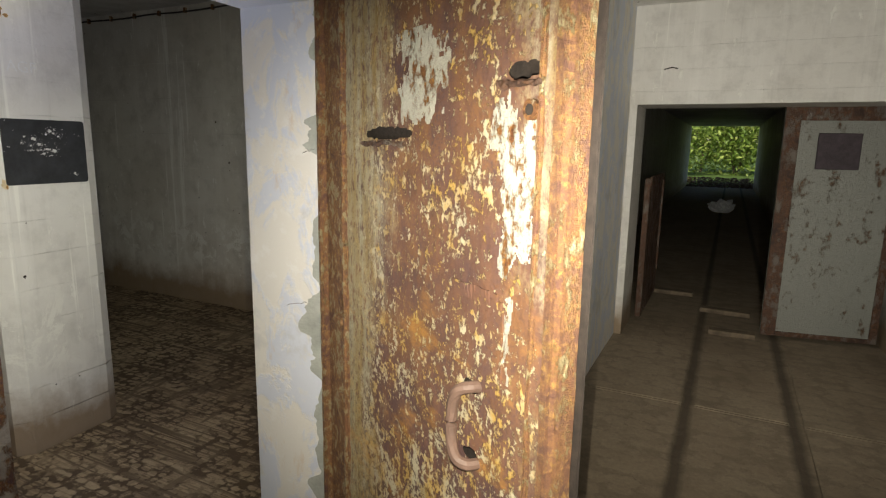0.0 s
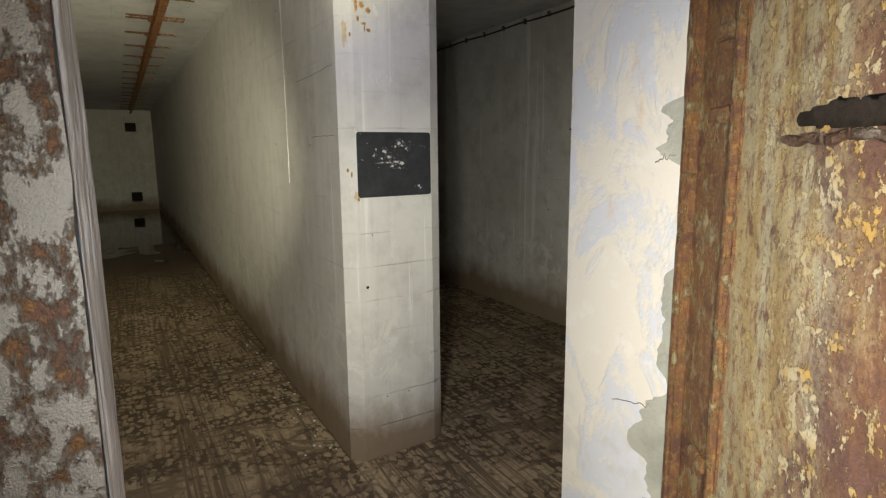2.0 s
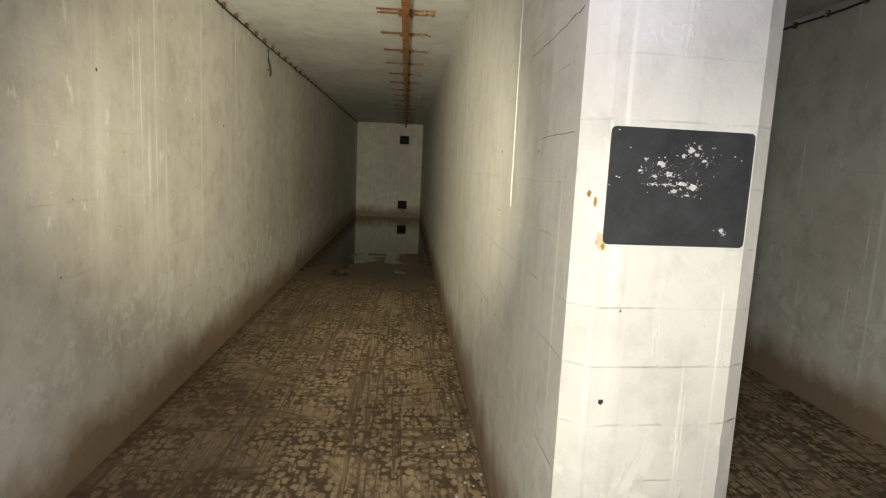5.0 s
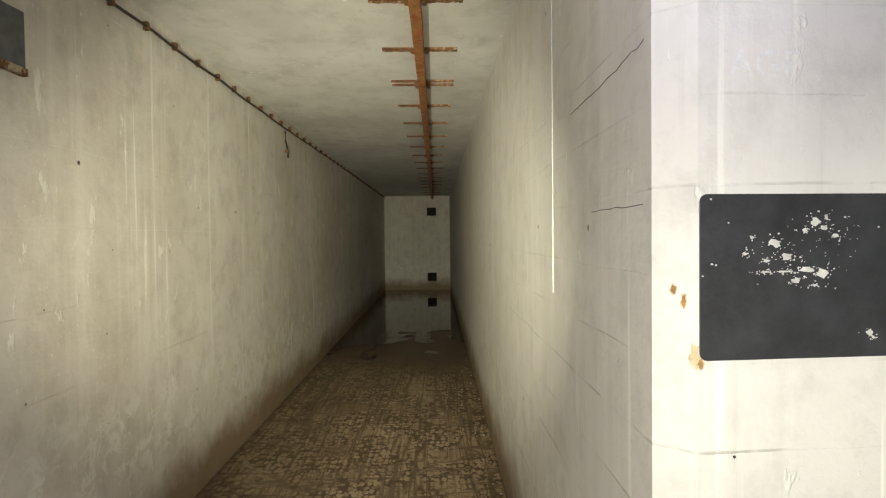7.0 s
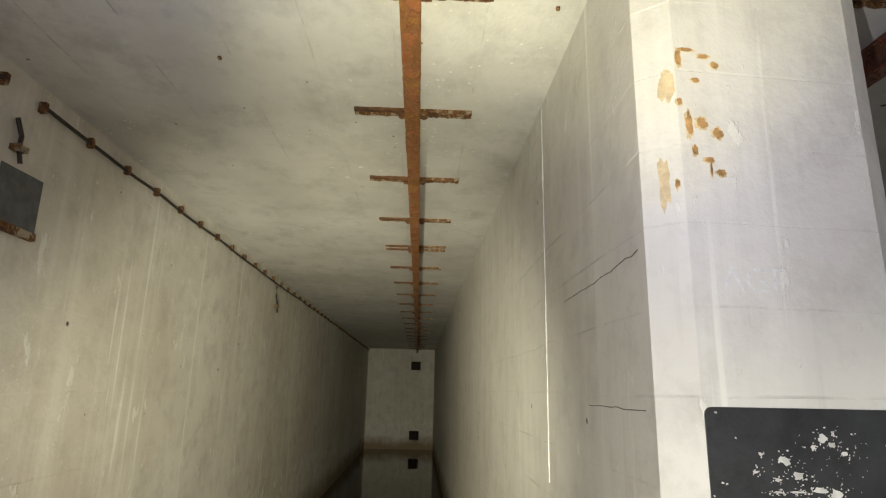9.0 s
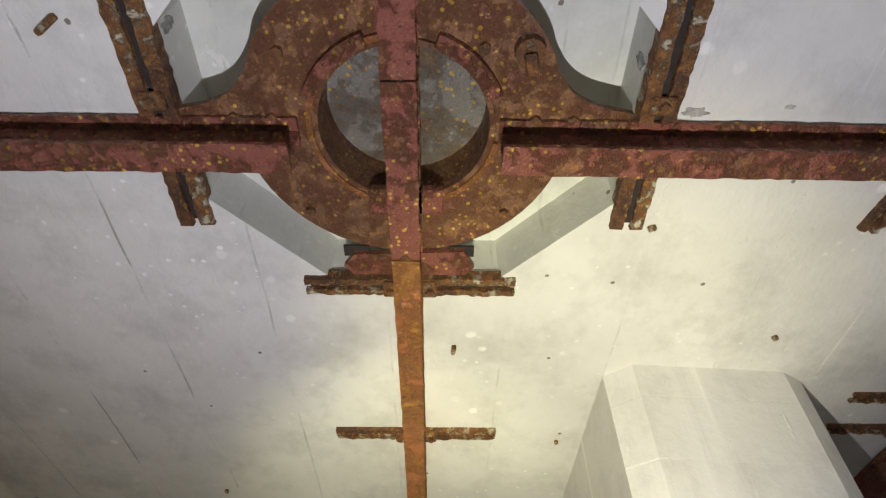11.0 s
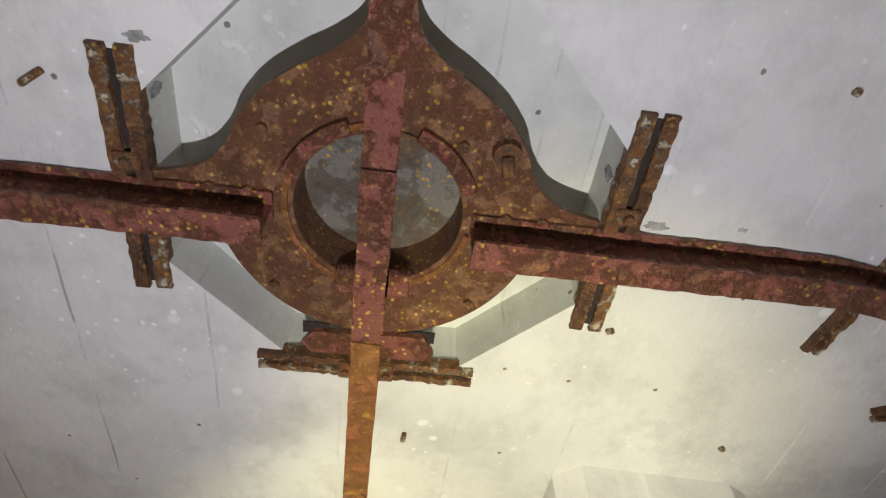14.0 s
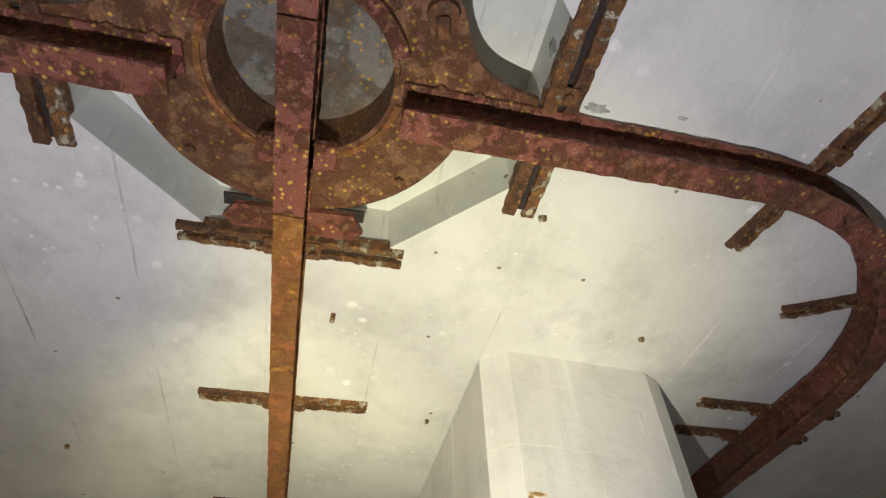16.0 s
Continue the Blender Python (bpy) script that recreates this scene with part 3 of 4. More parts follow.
for x in (0.30, -0.35, -1.107, -1.9, -2.687):
    anchor((x, RAIL_Y), 90)
for x in (-3.45, -3.56):
    anchor((x, RAIL_Y), 90, width=0.03)
for i in range(15):
    anchor((-4.3 - 0.82 * i, RAIL_Y), 90)
for y in (-0.963, -0.058):
    anchor((0.728, y), 0, 0.49, 0.07)
anchor((CROSS_X, -1.62), 0)
anchor((0.713, 0.506), 11.6, 0.476, 0.045)
anchor((0.398, 0.926), 63.6, 0.472, 0.045)
for x in (-0.14, -0.305, -1.1, -1.9, -2.7):
    anchor((x, 0.972), 90, 0.487, 0.04)

for x, y, l, a in ((0.061, -0.414, 0.03, 5), (0.48, 0.0, 0.018, 70), (0.12, 0.406, 0.015, 40), (0.97, -1.17, 0.02, 60), (0.9, -1.1, 0.05, 55), (-0.75, -1.2, 0.015, 0), (-0.4, 0.02 - 0.1, 0.012, 0), (1.05, 0.25, 0.014, 20), (0.62, 0.62, 0.012, 60)):
    t = thing("nail_stub", (x, y, H), "rusted nail stub in the ceiling", "nail", "ceiling nail stubs")
    bm = bmesh.new()
    box(bm, -l / 2, l / 2, -0.006, 0.006, -0.012, 0.004)
    bevel(bm, 0.003, 1)
    part("nail", bm, SCALE, t)
    t.rotation_euler = (0, 0, radians(a))

# turntable
CX, CY = 0.72, -0.52
tt = thing("rail_turntable", (CX, CY, H), "rust-red cast steel rail turntable under the ceiling pocket", "turntable")


def local(bm):
    bmesh.ops.translate(bm, verts=bm.verts[:], vec=(-CX, -CY, -H))
    return bm


half = [(0.42, 0.028), (0.35, 0.044), (0.305, 0.068), (0.272, 0.11), (0.25, 0.158), (0.205, 0.212), (0.145, 0.256), (0.092, 0.288), (0.048, 0.328), (0.033, 0.39), (0.032, 0.48)]


def smooth(points, n):
    out = []
    for i in range(len(points) - 1):
        p = [Vector(points[max(0, min(len(points) - 1, i + k))]) for k in (-1, 0, 1, 2)]
        for j in range(n):
            u = j / n
            out.append(0.5 * ((2 * p[1]) + (p[2] - p[0]) * u + (2 * p[0] - 5 * p[1] + 4 * p[2] - p[3]) * u * u + (3 * p[1] - p[0] - 3 * p[2] + p[3]) * u ** 3))
    return out + [Vector(points[-1])]


side = smooth(half, 5)
outer = [(CX + x, CY + d) for d, x in side]
outer += [(CX + x, CY - d) for d, x in side[::-1]]
low = [(CX + 0.31 * math.sin(a), CY - 0.31 * math.cos(a)) for a in [radians(-6 - 168 * i / 30) for i in range(31)]]
outer += [(CX + 0.0, CY - 0.42)] + low + [(CX + 0.0, CY + 0.42)]
R_HOLE = 0.168
bm = bmesh.new()
k = len(outer)
rings = []
for z in (H - 0.004, H + 0.012):
    a = [bm.verts.new((x, y, z)) for x, y in outer]
    b = []
    for x, y in outer:
        d = math.atan2(y - CY, x - CX)
        b.append(bm.verts.new((CX + R_HOLE * math.cos(d), CY + R_HOLE * math.sin(d), z)))
    rings.append((a, b))
for i in range(k):
    j = (i + 1) % k
    (a, b), (c, d) = rings
    bm.faces.new((a[i], a[j], b[j], b[i]))
    bm.faces.new((c[j], c[i], d[i], d[j]))
    bm.faces.new((a[j], a[i], c[i], c[j]))
    bm.faces.new((b[i], b[j], d[j], d[i]))
part("bed_plate", local(bm), BED, tt, "bell-shaped rusted steel bed plate")


def ring(bm, r0, r1, z0, z1, a0=0, a1=360, n=40):
    full = a1 - a0 >= 360
    vs = []
    for i in range(n + (0 if full else 1)):
        a = radians(a0 + (a1 - a0) * i / n)
        c, s = math.cos(a), math.sin(a)
        vs.append([bm.verts.new((CX + r * c, CY + r * s, z)) for r, z in ((r0, z0), (r1, z0), (r1, z1), (r0, z1))])
    for i in range(n):
        p, q = vs[i], vs[(i + 1) % len(vs)]
        for j in range(4):
            bm.faces.new((p[j], p[(j + 1) % 4], q[(j + 1) % 4], q[j]))
    if not full:
        bm.faces.new(vs[0][::-1])
        bm.faces.new(vs[-1])


bm = bmesh.new()
ring(bm, 0.158, 0.168, H - 0.012, H + 0.14)
part("drum", local(bm), BED, tt, "rusted drum wall")
bm = bmesh.new()
ring(bm, 0.0, 0.158, H + 0.10, H + 0.12)
part("pivot_plate", local(bm), DARKIRON, tt, "dark grey iron pivot plate with lichen-yellow spots")
bm = bmesh.new()
ring(bm, 0.168, 0.179, H - 0.016, H - 0.003, 100, 350, 44)
part("drum_lip", local(bm), ORANGE, tt, "raised worn lip round the drum")
# two thin near-black boxes paint the shade of openings in the plate
for sy in (-1, 1):
    bm = bmesh.new()
    box(bm, CX - 0.325, CX - 0.295, CY + sy * 0.115 - 0.028, CY + sy * 0.115 + 0.028, H - 0.0075, H - 0.003)
    part("slot_opening_shade", local(bm), HOLE_SHADE, tt, "near-black block painting the shade of a slot")
for a0, a1 in ((22, 70), (110, 158)):
    bm = bmesh.new()
    ring(bm, 0.166, 0.190, H - 0.024, H - 0.004, a0 - 90, a1 - 90, 14)
    part("guide_lip", local(bm), RED, tt)
for s in (-1, 1):
    bm = bmesh.new()
    box(bm, CX - 0.19, CX - 0.13, CY + s * 0.02 - 0.055, CY + s * 0.02 + 0.055, H - 0.03, H - 0.006)
    bevel(bm, 0.004, 1)
    part("lug", local(bm), RED, tt)
bm = bmesh.new()
prism(bm, [(CX - 0.37, CY - 0.125), (CX - 0.345, CY - 0.145), (CX - 0.31, CY - 0.12), (CX - 0.30, CY + 0.12), (CX - 0.345, CY + 0.145), (CX - 0.37, CY + 0.125)][::-1], H - 0.02, H - 0.006)
part("stop_block", local(bm), RED, tt)
for dx, dy in ((0.14, -0.21), (0.015, -0.24), (0.015, -0.31), (0.015, 0.24), (0.015, 0.31), (-0.2, 0.2), (-0.2, -0.2), (0.15, 0.14)):
    bm = bmesh.new()
    tube(bm, [(CX + dx, CY + dy, H - 0.014), (CX + dx, CY + dy, H - 0.003)], 0.011, 6)
    part("bolt", local(bm), SCALE, tt)
bm = bmesh.new()
tube(bm, [(CX + 0.15, CY + 0.215, H - 0.03), (CX + 0.15, CY + 0.215, H)], 0.026, 14)
tube(bm, [(CX + 0.12, CY + 0.22, H - 0.045), (CX + 0.15, CY + 0.215, H - 0.03)], 0.012, 8)
part("latch_boss", local(bm), SCALE, tt, "worn latch boss")

# ---- steel door of the chamber ----
U, NRM = Vector((0.855, -0.518, 0)), Vector((-0.518, -0.855, 0))
door = thing("steel_door", (1.98, -0.08, 0.0), "heavily rusted steel door standing open in the doorway", "door")
door.rotation_euler = (0, 0, math.atan2(-0.518, 0.855))
# in the door's own frame: x across the leaf from the hinge, -y out of its seen face, z up
W_D, Z0, Z1 = 1.045, 0.03, 2.03


def in_hole(x, z):
    j = 0.005 * noise.noise(Vector((x * 40, z * 40, 1.0)))
    for cx, cz, rx, rz in ((0.447, 1.640, 0.115, 0.012), (0.932, 1.738, 0.043, 0.012), (0.812, 1.152, 0.026, 0.012), (0.828, 1.297, 0.012, 0.008), (0.815, 1.008, 0.024, 0.010)):
        if ((x - cx) / (rx + j)) ** 2 + ((z - cz - 0.25 * rz * math.cos((x - cx) / rx)) / (rz + j)) ** 2 < 1:
            return True
    return False


def sheet(bm, x0, x1, z0, z1, y, step, holes=False, relief=0.0):
    nx, nz = int(round((x1 - x0) / step)), int(round((z1 - z0) / step))
    grid = {}

    def at(i, j):
        if (i, j) not in grid:
            x, z = x0 + (x1 - x0) * i / nx, z0 + (z1 - z0) * j / nz
            d = relief * noise.fractal(Vector((x * 9, 5.0, z * 9)), 1.0, 2.0, 4)
            grid[i, j] = bm.verts.new((x, y + d, z))
        return grid[i, j]
    for i in range(nx):
        for j in range(nz):
            if holes and in_hole(x0 + (x1 - x0) * (i + 0.5) / nx, z0 + (z1 - z0) * (j + 0.5) / nz):
                continue
            bm.faces.new((at(i, j), at(i + 1, j), at(i + 1, j + 1), at(i, j + 1)))


bm = bmesh.new()
sheet(bm, 0.2, 1.01, 0.5, Z1, 0.0, 0.0042, True, 0.0035)
rim = [v for v in bm.verts if v.is_boundary and 0.22 < v.co.x < 0.99 and 0.52 < v.co.z < Z1 - 0.02]
for _ in range(3):
    bmesh.ops.smooth_vert(bm, verts=rim, factor=0.6, use_axis_x=True, use_axis_y=True, use_axis_z=True)
sheet(bm, 0.2, 1.01, Z0, 0.5, 0.0, 0.02, False, 0.0035)
skin = part("door_skin", bm, DOOR, door, "flaking ochre and brown rusted door skin with torn slots")
skin.data.polygons.foreach_set("use_smooth", [True] * len(skin.data.polygons))
bm = bmesh.new()
sheet(bm, 0.02, 0.2, Z0, Z1, 0.014, 0.02, False, 0.003)
part("hinge_strip", bm, DOOR_EDGE, door)
# sheet behind the skin, near-black to paint shade behind the torn slots
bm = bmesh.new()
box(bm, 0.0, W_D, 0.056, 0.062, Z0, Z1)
part("dark_backing", bm, HOLE_SHADE, door)


def stile(x0, x1, y0, y1, r):
    bm = bmesh.new()
    for j in range(50):
        a, b = Z0 + (Z1 - Z0) * j / 50, Z0 + (Z1 - Z0) * (j + 1) / 50
        box(bm, x0, x1, y0, y1, a, b)
    bmesh.ops.remove_doubles(bm, verts=bm.verts[:], dist=1e-5)
    bmesh.ops.delete(bm, geom=[f for f in bm.faces if abs(f.normal.z) > 0.9 and Z0 + 0.01 < f.calc_center_median().z < Z1 - 0.01], context="FACES")
    bmesh.ops.bevel(bm, geom=[e for e in bm.edges if abs(e.verts[0].co.z - e.verts[1].co.z) > 0.01], offset=r, segments=3, affect="EDGES")
    for v in bm.verts:
        v.co += Vector(noise.noise_vector(v.co * 22)) * 0.0016
    return bm


part("edge_angle", stile(0.0, 0.025, -0.008, 0.05, 0.006), DOOR_EDGE, door)
part("rib", stile(0.185, 0.21, -0.012, 0.05, 0.008), DOOR_EDGE, door)
part("edge_roll", stile(0.97, 0.985, -0.007, 0.05, 0.006), DOOR_EDGE, door)
part("edge_roll", stile(0.998, W_D, -0.009, 0.056, 0.016), DOOR_EDGE, door)
for z in (1.78, 1.66, 0.86, 1.1):
    bm = bmesh.new()
    box(bm, 0.09, 0.15, 0.0, 0.02, z - 0.012, z + 0.012)
    bevel(bm, 0.004, 1)
    part("hinge_block", bm, DOOR_EDGE, door)
for cx, cz, w in ((0.447, 1.622, 0.22), (0.932, 1.721, 0.10)):
    bm = bmesh.new()
    bar = [Vector((cx - w / 2 + w * i / 30, -0.012, cz - 0.003 + 0.004 * noise.noise(Vector((i * 0.35, cx, 0))))) for i in range(31)]
    tube(bm, [tuple(p) for p in bar], 0.006, 8)
    for v in bm.verts:
        v.co += Vector(noise.noise_vector(v.co * 70)) * 0.004
    part("slot_lip", bm, STRAP, door)
bm = bmesh.new()
grip = [(0.836, 0.008, 1.160), (0.828, -0.020, 1.162), (0.810, -0.034, 1.150), (0.799, -0.036, 1.12), (0.796, -0.036, 1.075), (0.799, -0.036, 1.035), (0.809, -0.032, 1.008), (0.826, -0.018, 0.998), (0.834, 0.008, 0.998)]
tube(bm, [tuple(p) for p in smooth([Vector(g) for g in grip], 4)], 0.012, 9)
part("handle", bm, plain("worn brown iron", (0.15, 0.095, 0.075), 0.6), door, "bent rusted rod handle")
# torn cover plate and paint that has stayed
bm = bmesh.new()
n = 22
for i in range(n):
    for j in range(12):
        x, z = 0.745 + 0.16 * i / n, 1.19 + 0.17 * j / 12
        top = 1.362 - 0.02 * i / n + 0.010 * noise.noise(Vector((x * 50, 0, 3)))
        if z > top:
            continue
        lift = 0.005 + 0.02 * max(0.0, (z - 1.32) / 0.05) * (0.5 + noise.noise(Vector((x * 25, 2, 0))))
        box(bm, x, x + 0.16 / n, -lift, -lift + 0.004, z, z + 0.17 / 12)
bmesh.ops.remove_doubles(bm, verts=bm.verts[:], dist=1e-5)
part("cover_plate", bm, DOOR, door, "torn riveted cover plate")
bm = bmesh.new()
tube(bm, [(0.962, -0.012, 1.676), (0.962, 0.004, 1.676)], 0.017, 14)
part("keyhole_boss", bm, SCALE, door)
# disc on the boss, near-black for the keyhole's shade
bm = bmesh.new()
tube(bm, [(0.962, -0.0135, 1.676), (0.962, -0.006, 1.676)], 0.009, 12)
part("keyhole", bm, HOLE_SHADE, door, "near-black disc painting the shade of the keyhole")
PALE = rusted_steel("pale flaking door paint", 4.0, (0.60, 0.59, 0.52), 0.46, 0.51)


def paint_patch(x0, x1, z0, z1, seed):
    bm = bmesh.new()
    step = 0.0032
    for i in range(int((x1 - x0) / step)):
        for j in range(int((z1 - z0) / step)):
            x, z = x0 + i * step, z0 + j * step
            e = min((x - x0) / (x1 - x0), (x1 - x) / (x1 - x0), 1) * 2
            f = min((z - z0) / (z1 - z0), (z1 - z) / (z1 - z0)) * 2
            if min(e, f) * 1.3 + 0.75 * noise.fractal(Vector((x * 20 + seed, 0, z * 11)), 0.8, 2.1, 5) > 0.30:
                d = 0.0035 * noise.fractal(Vector((x * 9, 5.0, z * 9)), 1.0, 2.0, 4) - 0.0022
                v = [bm.verts.new((x + a * step, d, z + b * step)) for a, b in ((0, 0), (1, 0), (1, 1), (0, 1))]
                bm.faces.new(v)
    bmesh.ops.remove_doubles(bm, verts=bm.verts[:], dist=1e-4)
    part("paint_remnant", bm, PALE, door, "pale remnant of paint")


paint_patch(0.49, 0.72, 1.66, 1.86, 3)
paint_patch(0.87, 0.98, 1.37, 1.70, 9)
paint_patch(0.87, 0.93, 1.19, 1.36, 21)
paint_patch(0.84, 0.93, 1.60, 1.72, 14)

# frame of angle iron round the opening
frame_t = thing("door_frame", (OUT, -0.53, 0), "rusted angle-iron door frame with flaking cream paint", "door frame")


def frame_part(x0, x1, y0, y1, z0, z1, steel=FRAME):
    bm = bmesh.new()
    n = 40
    for j in range(n):
        a, b = z0 + (z1 - z0) * j / n, z0 + (z1 - z0) * (j + 1) / n
        box(bm, x0, x1, y0, y1, a, b)
    bmesh.ops.remove_doubles(bm, verts=bm.verts[:], dist=1e-5)
    for v in bm.verts:
        v.co += Vector(noise.noise_vector(v.co * 18)) * 0.0028
    bmesh.ops.translate(bm, verts=bm.verts[:], vec=(-OUT, 0.53, 0))
    part("frame_bar", bm, steel, frame_t)


frame_part(1.99, 2.001, DOOR_L - 0.09, DOOR_L + 0.003, 0, 2.05)
frame_part(1.99, 2.002, DOOR_L + 0.004, DOOR_R - 0.002, 2.02, 2.08)
frame_part(1.99, 2.0, DOOR_R - 0.004, DOOR_R + 0.06, 0, 2.08, FRAME_RUST)

# plaster flaked off the reveals
def blotch(name, mat_, origin, ux, uz, rx, rz, seed, thick, parent=None, label="", cat="", stretch=1.0):
    """A ragged flat patch, thick as given, in the plane of ux and uz."""
    bm = bmesh.new()
    o, ux, uz = Vector(origin), Vector(ux), Vector(uz)
    nrm = ux.cross(uz)
    n = 40
    top, low = [], []
    for i in range(n):
        a = 2 * math.pi * i / n
        r = 0.72 + 0.34 * noise.fractal(Vector((math.cos(a) * 1.7 + seed, math.sin(a) * 1.7, seed * 0.37)), 1.0, 2.0, 3)
        p = o + ux * (rx * r * math.cos(a)) + uz * (rz * r * math.sin(a))
        top.append(bm.verts.new(p + nrm * thick))
        low.append(bm.verts.new(p - nrm * 0.002))
    bm.faces.new(top)
    for i in range(n):
        bm.faces.new((top[i], low[i], low[(i + 1) % n], top[(i + 1) % n]))
    if parent is not None:
        return part(name, bm, mat_, parent, label)
    return tagged(new(name, mesh_of(name, bm, mat_)), label, cat, "", "structure")


EX, EZ, EY = (1, 0, 0), (0, 0, 1), (0, 1, 0)
def scar(y, sgn, z0, z1, wide, seed):
    """Plaster lost along the outer edge of a reveal: a ragged inner line, bare cement set below the skim."""
    bm = bmesh.new()
    n, rows = 44, []
    for i in range(n + 1):
        z = z0 + (z1 - z0) * i / n
        taper = min(1.0, 6.0 * min(i, n - i) / n + 0.05)
        w = wide * taper * max(0.12, 0.62 + 0.9 * noise.fractal(Vector((seed, z * 9, 0)), 0.8, 2.2, 5))
        x1 = OUT - 0.004
        rows.append([bm.verts.new((x, y + sgn * d, z)) for x, d in ((x1, 0.0015), (x1 - w, 0.0015), (x1 - w, -0.004), (x1, -0.004))])
    for p, q in zip(rows, rows[1:]):
        for j in range(4):
            bm.faces.new((p[j], p[(j + 1) % 4], q[(j + 1) % 4], q[j]))
    bm.faces.new(rows[0])
    bm.faces.new(rows[-1][::-1])
    tagged(new("plaster_scar", mesh_of("plaster_scar", bm, GREY)), "bare grey cement where plaster flaked off the reveal", "plaster scar", "", "structure")


for z0, z1, w, k in ((1.58, 1.70, 0.085, 1), (1.17, 1.42, 0.055, 2), (0.86, 1.17, 0.10, 5), (0.3, 0.86, 0.06, 8), (1.85, 2.0, 0.05, 12)):
    scar(DOOR_R, -1, z0, z1, w, k)
# the other reveal: streaky plaster weathered along its height
bm = bmesh.new()
nx, nz, grid = 46, 120, []
for i in range(nx + 1):
    x = IN + 0.002 + (OUT - 0.006 - IN) * i / nx
    edge = 0.3 if i in (0, nx) else 1.0
    grid.append([bm.verts.new((x, DOOR_L + 0.003 + edge * (0.004 + 0.006 * noise.fractal(Vector((x * 34 + 0.6 * noise.noise(Vector((0, 0, z * 3))), 1.0, z * 1.6)), 0.9, 2.1, 5)), z)) for z in [2.018 * j / nz + 0.001 for j in range(nz + 1)]])
for a, b in zip(grid, grid[1:]):
    for j in range(nz):
        bm.faces.new((a[j], b[j], b[j + 1], a[j + 1]))
structure("plaster_reveal", bm, REVEAL, "grey-white weathered reveal with vertical streaks and flaking whitewash", "door reveal")
SPALL = plain("spalled grey concrete", (0.36, 0.36, 0.33), 0.95, 0, 26, 0.5, 0.012)
for at, ux, uz, r0, r1, k in (((0.881, py0 + 0.001, 2.905), (-1, 0, 0), EZ, 0.016, 0.030, 3), ((0.823, py1 - 0.001, 2.905), EX, EZ, 0.016, 0.034, 7), ((0.987, -0.922, H), EX, (0, -1, 0), 0.012, 0.026, 11),
                              ((0.752, 0.012, H), EX, (0, -1, 0), 0.012, 0.03, 13), ((0.765, 0.179, H), EX, (0, -1, 0), 0.006, 0.012, 17)):
    blotch("spalled_patch", SPALL, at, ux, uz, r0, r1, k, 0.0015, None, "small grey spall in the whitewashed ceiling concrete", "spall")
# hair cracks in the skim
CRACK = plain("crack", (0.10, 0.09, 0.08), 0.9, 0, 60, 0.3)
for x, z, dx, dz, k in ((1.94, 1.12, -0.10, -0.02, 1), (1.965, 1.60, -0.045, -0.012, 6)):
    bm = bmesh.new()
    tube(bm, [(x + dx * u / 14, DOOR_R - 0.001, z + dz * u / 14 + 0.012 * noise.noise(Vector((u * 0.7, k, 0)))) for u in range(15)], 0.0009, 4)
    tagged(new("plaster_crack", mesh_of("plaster_crack", bm, CRACK)), "thin dark crack in the white plaster", "crack", "", "structure")

# ---- pier ----
PF = Vector((-0.03, 0.42, 0)).normalized()
nx_, ny_ = PF.y, -PF.x
sign = thing("painted_panel", (0, 0.07, 1.38), "black painted board panel with flaked white lettering", "painted panel")
bm = bmesh.new()
zz0, zz1 = 1.388, 1.705
pts = []
for cx, cz, a0 in ((0.415, zz0, -90), (0.415, zz1, 0), (0.0, zz1, 90), (0.0, zz0, 180)):
    sx, sz = (-1 if cx > 0.2 else 1), (1 if cz < 1.5 else -1)
    for i in range(5):
        a = radians(a0 + 22.5 * i)
        pts.append((cx + sx * 0.014 + 0.014 * math.cos(a), cz + sz * 0.014 + 0.014 * math.sin(a)))
front = [bm.verts.new(Vector((0, 0.070, 0)) + PF * u + Vector((nx_ * 0.004, ny_ * 0.004, z))) for u, z in pts]
back = [bm.verts.new(Vector((0, 0.070, 0)) + PF * u + Vector((-nx_ * 0.002, -ny_ * 0.002, z))) for u, z in pts]
bm.faces.new(front)
for i in range(len(front)):
    bm.faces.new((front[i], back[i], back[(i + 1) % len(front)], front[(i + 1) % len(front)]))
bmesh.ops.translate(bm, verts=bm.verts[:], vec=(0, -0.07, -1.38))
part("board", bm, SIGN, sign)
# what is left of the white letters: ragged bits in a few short rows
bm = bmesh.new()
rng = random.Random(4)


def fleck(u, z, ru, rz):
    c = Vector((0, 0.070, 0)) + PF * u + Vector((nx_ * 0.0052, ny_ * 0.0052, z))
    k = 9 if ru > 0.004 else 6
    bm.faces.new([bm.verts.new(c + PF * (ru * rng.uniform(0.45, 1.25) * math.cos(6.283 * i / k)) + Vector((0, 0, rz * rng.uniform(0.45, 1.25) * math.sin(6.283 * i / k)))) for i in range(k)])


